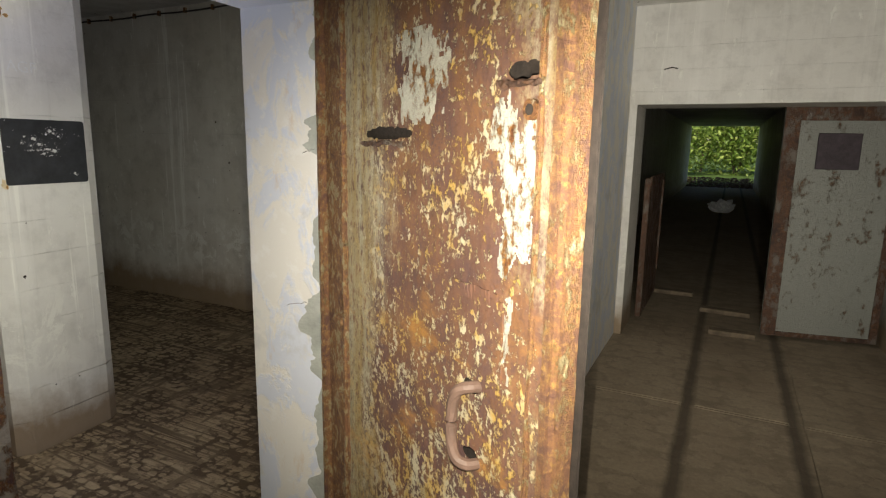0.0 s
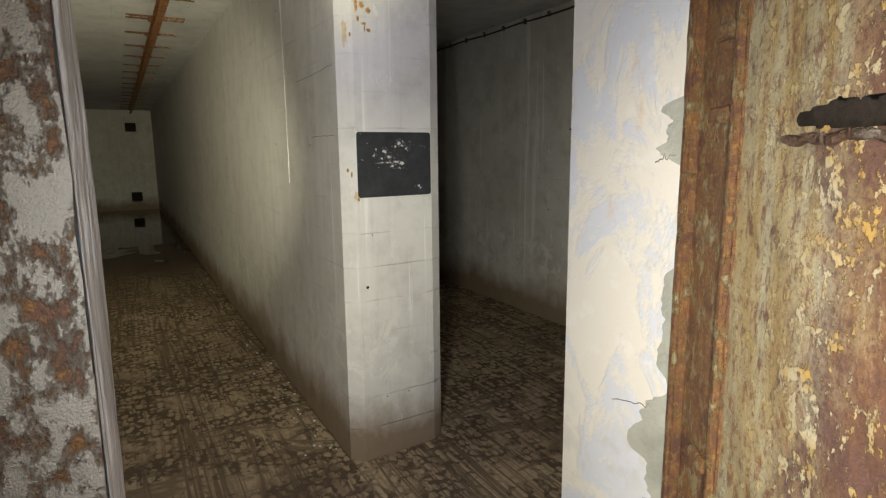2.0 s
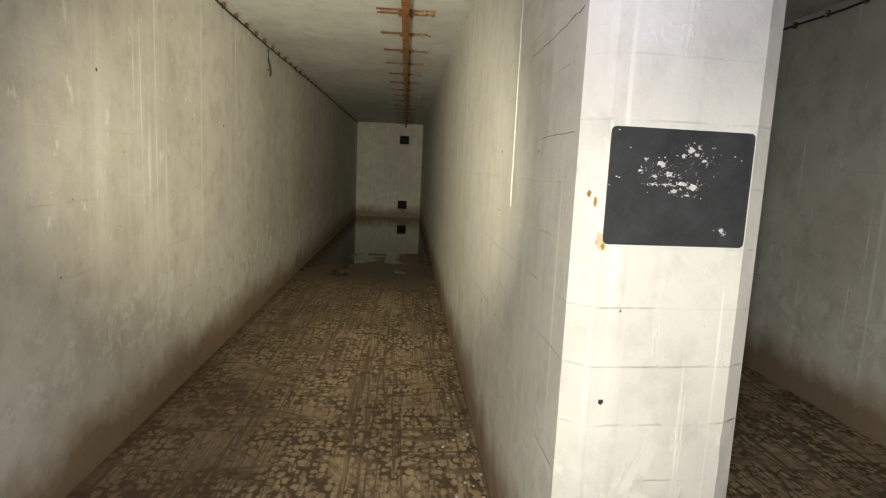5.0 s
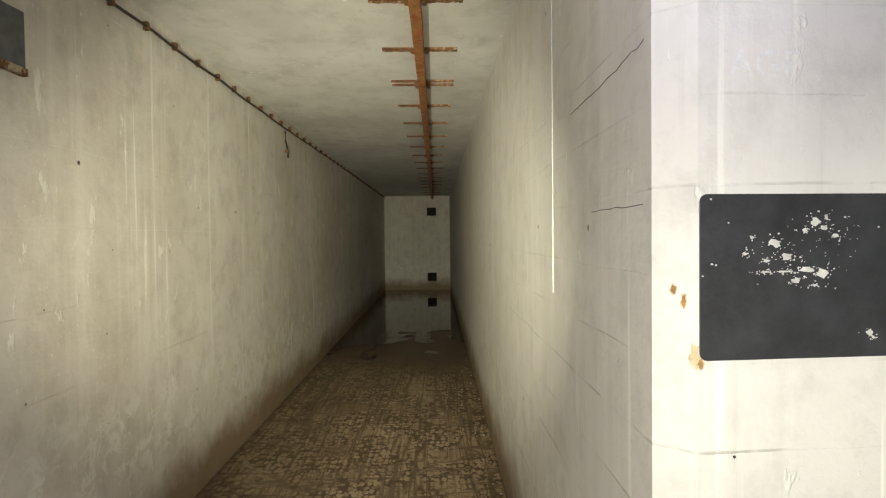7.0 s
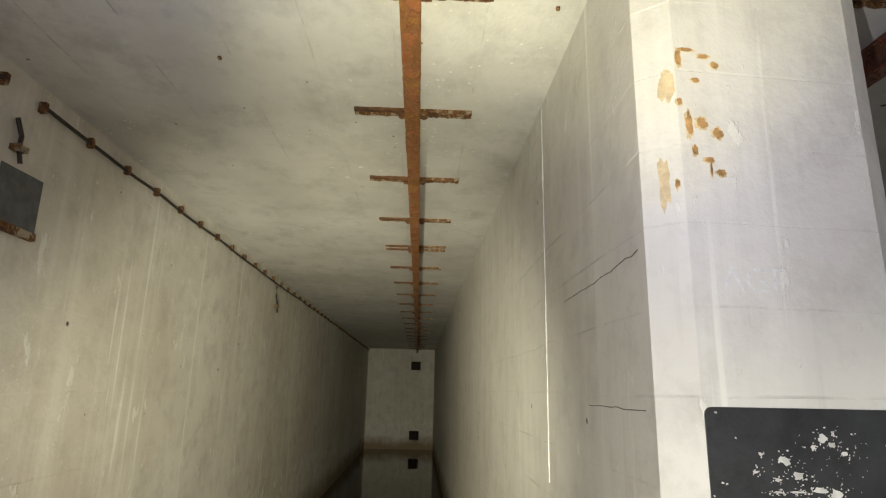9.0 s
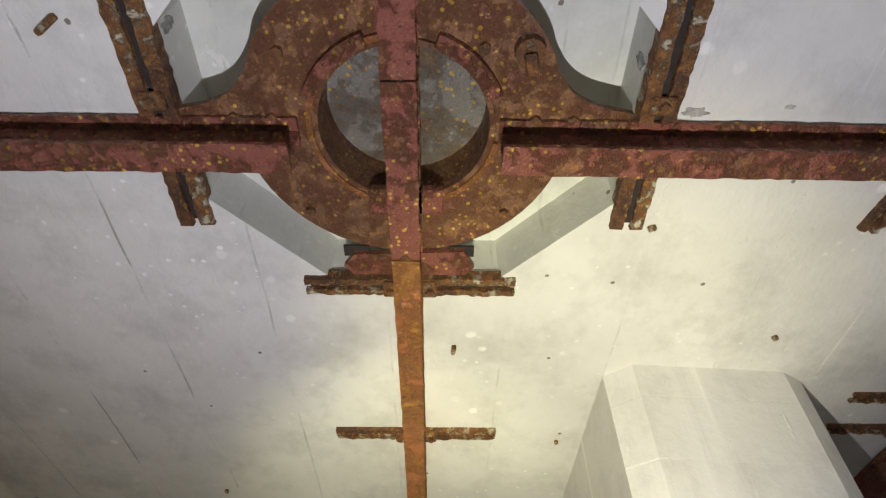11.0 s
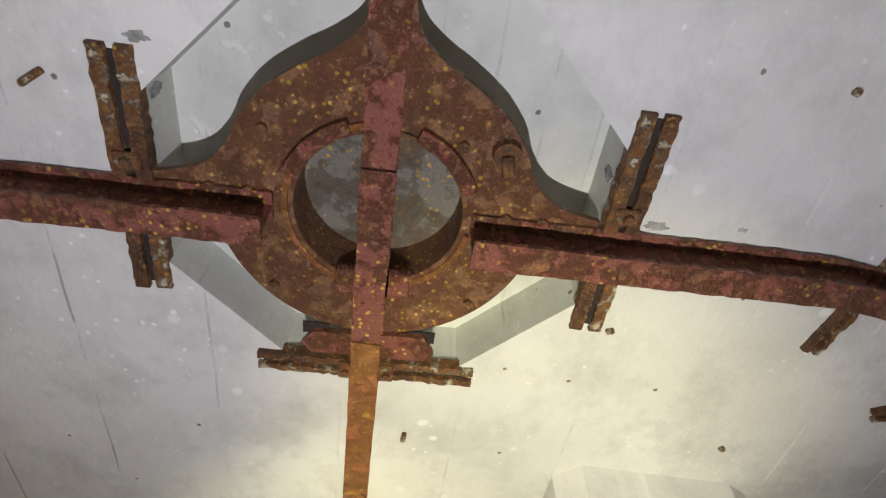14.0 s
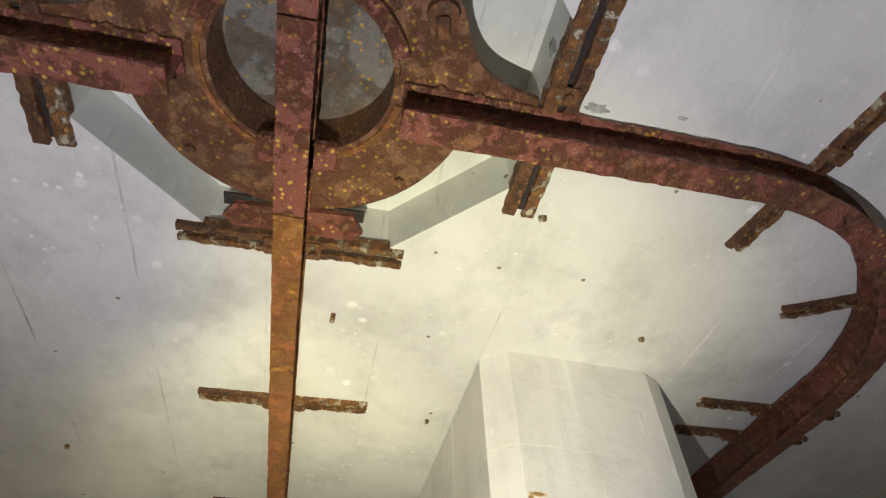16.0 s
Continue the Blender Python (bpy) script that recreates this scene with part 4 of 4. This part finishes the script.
for u, z, ru, rz in ((0.148, 1.611, 0.017, 0.010), (0.229, 1.651, 0.013, 0.009), (0.247, 1.640, 0.010, 0.007), (0.172, 1.585, 0.018, 0.008), (0.213, 1.559, 0.026, 0.007), (0.245, 1.552, 0.016, 0.012), (0.167, 1.556, 0.021, 0.003), (0.130, 1.556, 0.016, 0.0025),
                     (0.190, 1.539, 0.011, 0.008), (0.102, 1.622, 0.005, 0.004), (0.088, 1.591, 0.006, 0.005), (0.271, 1.625, 0.012, 0.007), (0.252, 1.659, 0.006, 0.006), (0.343, 1.434, 0.008, 0.008), (0.350, 1.425, 0.005, 0.004), (0.13, 1.578, 0.010, 0.004), (0.229, 1.529, 0.010, 0.003), (0.208, 1.635, 0.007, 0.005)):
    fleck(u, z, ru * 0.8, rz * 0.85)
    for i in range(int(6 + 700 * ru)):
        fleck(rng.gauss(u, ru * 0.9), rng.gauss(z, rz * 0.9), rng.uniform(0.0008, 0.0032), rng.uniform(0.0006, 0.0024))
for i in range(60):
    fleck(rng.uniform(0.10, 0.32), rng.uniform(1.53, 1.665), rng.uniform(0.0006, 0.0022), rng.uniform(0.0005, 0.0018))
for u, z in ((0.02, 1.695), (0.022, 1.572), (0.03, 1.57), (0.004, 1.55), (0.055, 1.65), (0.36, 1.64), (0.38, 1.63), (0.29, 1.66)):
    fleck(u, z, 0.003, 0.002)
bmesh.ops.translate(bm, verts=bm.verts[:], vec=(0, -0.07, -1.38))
tagged(part("lettering", bm, WHITE, sign, "flaked remains of white letters"), "", "", "", "stuff")

bm = bmesh.new()
for i in range(60):
    z0, z1 = 1.42 + (H - 1.42) * i / 60, 1.42 + (H - 1.42) * (i + 1) / 60
    box(bm, -1.023 + 0.003 * noise.noise(Vector((0, 0, z0 * 9))), -1.015, -0.003 - 0.002 * noise.noise(Vector((3, 0, z0 * 7))), 0.001, z0, z1)
part("joint_bead", bm, WHITE, pier, "white run of lime along a vertical joint")
cu = bpy.data.curves.new("chalk_text", "FONT")
cu.body, cu.size = "AGF", 0.075
tmp = bpy.data.objects.new("chalk_text", cu)
me = bpy.data.meshes.new_from_object(tmp)
bpy.data.objects.remove(tmp)
me.materials.append(plain("faint chalk", (0.80, 0.80, 0.79), 0.9, 0, 60, 0.1))
chalk = new("chalk_letters", me)
chalk.matrix_basis = Matrix.Translation((0.0025, 0.125, 1.925)) @ Euler((radians(90), 0, math.atan2(PF.y, PF.x))).to_matrix().to_4x4()
chalk.parent = pier
tagged(chalk, "faint chalked letters AGF")

STAIN = plain("rust stain", (0.43, 0.25, 0.10), 0.85, 0, 30, 0.6)
CH = Vector((0.055, 0.068, 0)).normalized()
PALE_STAIN = plain("pale rust wash", (0.66, 0.53, 0.34), 0.85, 0, 30, 0.25)


def bleed(y, z, ry, rz, seed, deep):
    """A rust blot on the pier's face or, left of it, on the chamfer: a pale wash and a dark core."""
    if y > 0.068:
        p, d = Vector((0, 0.068, 0)) + PF * (y - 0.068), PF
    else:
        p, d = Vector((0, 0.068, 0)) + CH * (y - 0.068) * 1.2, CH
    blotch("rust_stain", PALE_STAIN, (p.x, p.y, z), tuple(d), EZ, ry * 1.3, rz * 1.25, seed, 0.0012, pier, "pale rust wash on whitewash")
    if deep:
        blotch("rust_stain", STAIN, (p.x, p.y, z), tuple(d), EZ, ry * 0.95, rz * 0.95, seed + 0.5, 0.0024, pier, "orange rust bleed on whitewash")


for y, z, ry, rz, deep in ((0.077, 2.44, 0.009, 0.028, 1), (0.095, 2.46, 0.022, 0.006, 1), (0.135, 2.446, 0.016, 0.008, 1), (0.160, 2.426, 0.013, 0.009, 1), (0.112, 2.387, 0.011, 0.008, 1), (0.052, 2.375, 0.020, 0.042, 0),
                           (0.072, 2.333, 0.008, 0.011, 1), (0.089, 2.282, 0.010, 0.038, 1), (0.118, 2.287, 0.017, 0.018, 1), (0.152, 2.264, 0.015, 0.016, 1), (0.098, 2.223, 0.008, 0.016, 1), (0.128, 2.204, 0.015, 0.008, 1), (0.152, 2.176, 0.013, 0.011, 1),
                           (0.131, 2.183, 0.003, 0.022, 1), (0.036, 2.158, 0.013, 0.062, 0), (0.058, 2.150, 0.006, 0.016, 1), (0.030, 1.522, 0.007, 0.012, 1), (0.046, 1.50, 0.006, 0.016, 1), (0.062, 1.395, 0.010, 0.026, 0), (0.072, 1.382, 0.008, 0.012, 1)):
    bleed(y, z, ry, rz, y * 71 + z * 13, deep)
# flat near-black patches paint the shade of small holes in the pier
for y, z, r in ((0.105, 0.935, 0.010), (0.20, 0.33, 0.005), (0.33, 0.33, 0.005), (0.14, 1.2, 0.004)):
    p = Vector((0, 0.068, 0)) + PF * (y - 0.068)
    blotch("bolt_hole_shade", HOLE_SHADE, (p.x, p.y, z), tuple(PF), EZ, r, r, y * 9, 0.001, pier)

# cracks and open joints in the pier's concrete
for pts, k in ((((-0.74, -0.0005, 2.01), (-0.42, -0.0005, 2.014), (-0.06, -0.0005, 2.028)), 1), (((-0.50, -0.0005, 1.693), (-0.06, -0.0005, 1.692)), 3),):
    bm = bmesh.new()
    path = []
    for a, b in zip(pts, pts[1:]):
        for i in range(10):
            p = Vector(a).lerp(Vector(b), i / 10)
            path.append(p + Vector((0, 0, 0.006 * noise.noise(Vector((p.x * 22 + p.y * 22, k, p.z * 22))))))
    tube(bm, path, 0.0010, 5)
    part("crack", bm, CRACK, pier, "dark open crack along a board joint")

# ---- cables along the walls ----
def cable(points, label, clip_step, y_wall, sgn):
    t = thing("cable_run", points[0], label, "cable")
    o = Vector(points[0])
    bm = bmesh.new()
    path = []
    for a, b in zip(points, points[1:]):
        a, b = Vector(a), Vector(b)
        n = max(2, int((b - a).length / 0.15))
        for i in range(n):
            p = a.lerp(b, i / n)
            path.append(p - o + Vector((0, 0, -0.010 * abs(math.sin(p.x * 3.1)) + 0.006 * noise.noise(p * 2.0))))
    path.append(Vector(points[-1]) - o)
    tube(bm, path, 0.008, 6)
    part("cable", bm, BLACK, t)
    total = (Vector(points[-1]) - o).length
    n = max(1, int(total / clip_step))
    for i in range(n + 1):
        p = Vector(points[0]).lerp(Vector(points[-1]), i / n) - o
        bm = bmesh.new()
        yy = y_wall - o.y
        box(bm, p.x - 0.012, p.x + 0.012, min(yy, yy + sgn * 0.03), max(yy, yy + sgn * 0.03), p.z - 0.028, p.z + 0.018)
        bevel(bm, 0.004, 1)
        part("clip", bm, SCALE, t)
    return t


cable([(-1.02, LEFT + 0.02, 2.765), (-4.8, LEFT + 0.02, 2.75), (-9.0, LEFT + 0.02, 2.79), (END + 0.02, LEFT + 0.02, 2.815)], "old black cable clipped along the tunnel wall top", 0.33, LEFT, 1)
cable([(-0.80, LEFT + 0.02, 2.765), (0.6, LEFT + 0.02, 2.77), (IN, LEFT + 0.02, 2.77)], "broken black cable end clipped near the ceiling", 0.4, LEFT, 1)
cable([(1.6, RIGHT - 0.02, 2.80), (-2.0, RIGHT - 0.02, 2.80), (-9.0, RIGHT - 0.02, 2.82)], "old black cable clipped along the room wall top", 0.35, RIGHT, -1)
for pts, lab in (([(-4.86, LEFT + 0.015, 2.72), (-4.84, LEFT + 0.02, 2.62), (-4.9, LEFT + 0.03, 2.52), (-4.93, LEFT + 0.02, 2.46)], "cut black cable end hanging on the wall"),
                 ([(-0.90, LEFT + 0.015, 2.66), (-0.93, LEFT + 0.02, 2.60), (-0.93, LEFT + 0.02, 2.55), (-0.95, LEFT + 0.02, 2.50)], "short black cable drop into the wall box")):
    t = thing("cable_end", pts[0], lab, "cable")
    bm = bmesh.new()
    tube(bm, [Vector(p) - Vector(pts[0]) for p in pts], 0.009, 6)
    part("cable", bm, BLACK, t)
    bm = bmesh.new()
    q = Vector(pts[2]) - Vector(pts[0])
    box(bm, q.x - 0.025, q.x + 0.025, -0.014, 0.025, q.z - 0.01, q.z + 0.012)
    part("clip", bm, SCALE, t)

# dark panel on the tunnel wall
pnl = thing("wall_panel", (-1.0, LEFT, 2.37), "dark grey painted panel with chipped edges on the wall", "wall panel")
bm = bmesh.new()
box(bm, -0.115, 0.115, 0.0, 0.006, -0.095, 0.115)
rough_up(bm, 0.006, 31.0)
part("board", bm, plain("grey panel paint", (0.11, 0.115, 0.12), 0.6), pnl)
bm = bmesh.new()
box(bm, -0.11, 0.115, 0.0, 0.02, -0.125, -0.097)
rough_up(bm, 0.006, 47.0)
part("ledge", bm, SCALE, pnl, "rusted ledge strip")

# vents in the end wall; near-black plate and bars paint their unlit depth
for z in (2.375, 0.39):
    v = thing("wall_vent", (END - 0.06, -0.55, z), "square vent hole in the end wall, its depth painted near-black", "vent")
    bm = bmesh.new()
    box(bm, -0.02, 0.0, -0.139, 0.139, -0.124, 0.124)
    part("vent_shade_plate", bm, HOLE_SHADE, v)
    for k in range(4):
        bm = bmesh.new()
        box(bm, 0.002, 0.012, -0.138, 0.138, -0.10 + 0.06 * k, -0.085 + 0.06 * k)
        part("vent_bar", bm, HOLE_SHADE, v)

# standing water at the tunnel's end
n = Nodes("muddy water")
WATER = n.done((0.035, 0.026, 0.014), 0.03, 0, n.noise(3.0, 2), 0.0008, 0.6)
bm = bmesh.new()
step = 0.06
grid = {}
for i in range(int((-5.6 - END) / step)):
    for j in range(int(-LEFT / step) + 1):
        x, y = END + i * step, LEFT + j * step
        f = noise.fractal(Vector((x * 0.7, y * 1.3, 0.0)), 1.0, 2.0, 5) * 1.6 + (-x - 7.6) * 0.75
        if 0.0 < y + 1.4 < 0.6 and -8.75 < x < -8.2:
            f -= 3.0 * noise.noise(Vector((x * 4, y * 5, 2)))+0.9
        if f > 0:
            q = []
            for a, b in ((0, 0), (1, 0), (1, 1), (0, 1)):
                key = (i + a, j + b)
                if key not in grid:
                    grid[key] = bm.verts.new((END + key[0] * step, min(-0.001, LEFT + key[1] * step), 0.006))
                q.append(grid[key])
            if len({v for v in q}) == 4:
                bm.faces.new(q)
structure("water", bm, WATER, "shallow still muddy water over the floor", "water")

# loose stones and crumbs of plaster along the pier foot
rng = random.Random(12)
bm = bmesh.new()
for i in range(70):
    x = -0.2 - 9.0 * rng.random() ** 1.6
    y = -abs(rng.gauss(0, 0.09)) - 0.015
    r = rng.uniform(0.003, 0.012)
    vs = bmesh.ops.create_icosphere(bm, subdivisions=1, radius=r)["verts"]
    for v in vs:
        v.co = Vector((v.co.x * rng.uniform(0.7, 1.4), v.co.y, v.co.z * 0.6)) + Vector((x, y, r * 0.35))
tagged(new("plaster_crumbs", mesh_of("plaster_crumbs", bm, WHITE)), "pale crumbs of fallen plaster along the wall foot", "debris", "", "stuff")

# ---- corridor things ----
gd = thing("steel_door_leaf", (4.31, 4.31, 0.0), "grey painted steel double-door leaf, rusted, nearly shut", "door", "corridor door leaves")
gd.rotation_euler = (0, 0, radians(180 + 10.5))
bm = bmesh.new()
box(bm, 0, 0.87, 0.0, 0.05, 0.03, 2.0)
bevel(bm, 0.006)
part("leaf", bm, GREYDOOR, gd)
for x0, x1, z0, z1 in ((0.0, 0.06, 0.03, 2.0), (0.76, 0.875, 0.03, 2.0), (0.06, 0.76, 1.86, 2.0), (0.06, 0.76, 0.03, 0.07)):
    bm = bmesh.new()
    box(bm, x0, x1, 0.05, 0.062, z0, z1)
    bevel(bm, 0.003, 1)
    part("edge_strap", bm, STRAP, gd, "rusted edge strap")
bm = bmesh.new()
box(bm, 0.31, 0.62, 0.05, 0.068, 1.47, 1.76)
bevel(bm, 0.004, 1)
part("inspection_plate", bm, plain("purple brown paint", (0.055, 0.04, 0.05), 0.6), gd, "dark square inspection plate")
gl = thing("steel_door_leaf", (2.40, 4.12, 0.0), "rusted steel double-door leaf swung open inward", "door", "corridor door leaves")
bm = bmesh.new()
box(bm, 0, 0.05, 0.0, 1.15, 0.03, 1.34)
bevel(bm, 0.006)
part("leaf", bm, STRAP, gl)
bm = bmesh.new()
box(bm, 0.05, 0.065, 0.0, 1.15, 1.28, 1.36)
box(bm, 0.05, 0.065, 1.07, 1.15, 0.3, 1.28)
part("edge_strap", bm, STRAP, gl, "dark edge strap")

# floor slabs with the joints left by lifted rails
SLAB = FLOOR_OUT
floor_c = bpy.data.objects["floor_corridor"]
xs, ys = (2.33, 2.95, 3.03, 3.55, 3.63, 4.28), (-4.0, -2.2, -0.6, 0.7, 2.29, 2.32, 3.5)
for i in range(0, 6, 2):
    for j in range(len(ys) - 1):
        bm = bmesh.new()
        y1 = ys[j + 1] - 0.012
        box(bm, xs[i], xs[i + 1], ys[j], y1, 0.0, 0.012)
        part("floor_slab", bm, SLAB, floor_c)
WOOD = plain("old grey timber", (0.17, 0.13, 0.09), 0.85, 0, 12, 0.4)
for x0, x1, y, a in ((2.40, 2.85, 5.35, 0), (3.05, 3.42, 4.02, 2), (2.95, 3.4, 4.75, -3)):
    t = thing("timber_batten", (0.5 * (x0 + x1), y, 0.0), "old grey timber batten lying on the floor", "timber")
    t.rotation_euler = (0, 0, radians(a))
    bm = bmesh.new()
    box(bm, (x0 - x1) / 2, (x1 - x0) / 2, -0.05, 0.05, 0.0, 0.045)
    bevel(bm, 0.005, 1)
    part("batten", bm, WOOD, t)
t = thing("wire_stub", (2.55, 3.586, 2.235), "bent wire stub in a plaster hole", "wire")
bm = bmesh.new()
tube(bm, [(0, 0, 0), (0.0, -0.03, 0), (0.06, -0.05, 0.01), (0.10, -0.04, 0.0)], 0.005, 6)
part("wire", bm, BLACK, t)
t = thing("white_bag", (3.0, 15.1, 0.0), "crumpled white plastic bag lying on the floor", "bag")
bm = bmesh.new()
bmesh.ops.create_icosphere(bm, subdivisions=4, radius=0.3)
for v in bm.verts:
    d = 1 + 0.35 * noise.fractal(v.co * 6, 1.0, 2.0, 4)
    v.co = Vector((v.co.x * d, v.co.y * 0.7 * d, max(0.0, (v.co.z * 0.55 + 0.14) * d)))
part("sheet", bm, plain("white plastic", (0.75, 0.77, 0.8), 0.35), t)

# ---- outdoors ----
bm = bmesh.new()
v = [bm.verts.new(p) for p in ((-400, 26.5, -0.02), (400, 26.5, -0.02), (400, 900, -0.02), (-400, 900, -0.02))]
bm.faces.new(v)
n = Nodes("grass ground")
a = n.noise(1.3, 6, 0.7)
structure("ground", bm, n.done(n.mix(n.step(a, 0.35, 0.65), (0.10, 0.17, 0.02), (0.18, 0.27, 0.05)), 0.9, 0, n.noise(30.0), 0.03), "grassy ground outside", "ground")
LITTER = plain("leaf litter", (0.12, 0.07, 0.045), 0.8, 0, 8, 0.5)
rng = random.Random(5)
bm = bmesh.new()
for i in range(2600):
    x, y = rng.uniform(0.6, 5.0), 25.6 + 4.0 * rng.random()
    z = 0.02 + 0.25 * max(0.0, min(1.0, (y - 26.2) / 2.0)) * rng.random()
    m = Matrix.Translation((x, y, z)) @ Euler((rng.uniform(-0.9, 0.9), rng.uniform(-0.9, 0.9), rng.uniform(0, 6.3))).to_matrix().to_4x4()
    r = rng.uniform(0.04, 0.09)
    bm.faces.new([bm.verts.new(m @ Vector(p)) for p in ((-r, 0, 0), (0, -r * 0.5, 0.01), (r, 0, 0), (0, r * 0.5, 0.01))])
tagged(new("leaf_litter", mesh_of("leaf_litter", bm, LITTER)), "brown fallen leaves at the passage mouth", "leaf litter", "", "stuff")
n = Nodes("leaf green")
w = n.t.nodes.new("ShaderNodeNewGeometry")
LEAF = n.done(n.ramp(w.outputs["Random Per Island"], (0.0, (0.10, 0.17, 0.02)), (0.6, (0.26, 0.37, 0.06)), (1.0, (0.46, 0.52, 0.12))), 0.55)
BARK = plain("bark", (0.12, 0.085, 0.055), 0.9, 0, 8, 0.4)


def shrub(x, y, h, spread, leaves, seed):
    rng = random.Random(seed)
    t = thing("shrub", (x, y, -0.02), "leafy green shrub in daylight", "shrub", "shrubs outside")
    tips = []
    for i in range(9):
        a = rng.uniform(0, 6.283)
        r = spread * rng.uniform(0.2, 0.8)
        mid = Vector((0.4 * r * math.cos(a), 0.4 * r * math.sin(a), 0.5 * h))
        end = Vector((r * math.cos(a), r * math.sin(a), h * rng.uniform(0.65, 1.0)))
        bm = bmesh.new()
        tube(bm, [(0.05 * math.cos(a), 0.05 * math.sin(a), 0), mid, end], 0.03, 5)
        part("stem", bm, BARK, t)
        tips += [mid, mid.lerp(end, 0.5), end, mid * 0.6]
    bm = bmesh.new()
    for i in range(leaves):
        c = tips[i % len(tips)] + Vector((rng.gauss(0, 0.28 * spread), rng.gauss(0, 0.28 * spread), rng.gauss(0, 0.16 * h)))
        c.z = max(0.06, c.z)
        q = Euler((rng.uniform(-1, 1), rng.uniform(-1, 1), rng.uniform(0, 6.3))).to_matrix()
        r = rng.uniform(0.12, 0.26)
        bm.faces.new([bm.verts.new(c + q @ Vector(p)) for p in ((-r, 0, 0), (-0.2 * r, -0.4 * r, 0.02), (r, 0, -0.03), (-0.2 * r, 0.4 * r, 0.02))])
    part("crown", bm, LEAF, t)


for x, y, h, s, c, seed in ((-0.5, 37, 3.2, 2.4, 2600, 1), (3.4, 40, 4.5, 2.8, 3200, 2), (6.8, 38, 3.4, 2.2, 2400, 3), (1.2, 44, 6.0, 3.6, 3600, 4), (6.0, 46, 7.0, 4.0, 3600, 5), (-3.5, 45, 6.0, 3.5, 2600, 6)):
    shrub(x, y, h, s, c, seed)
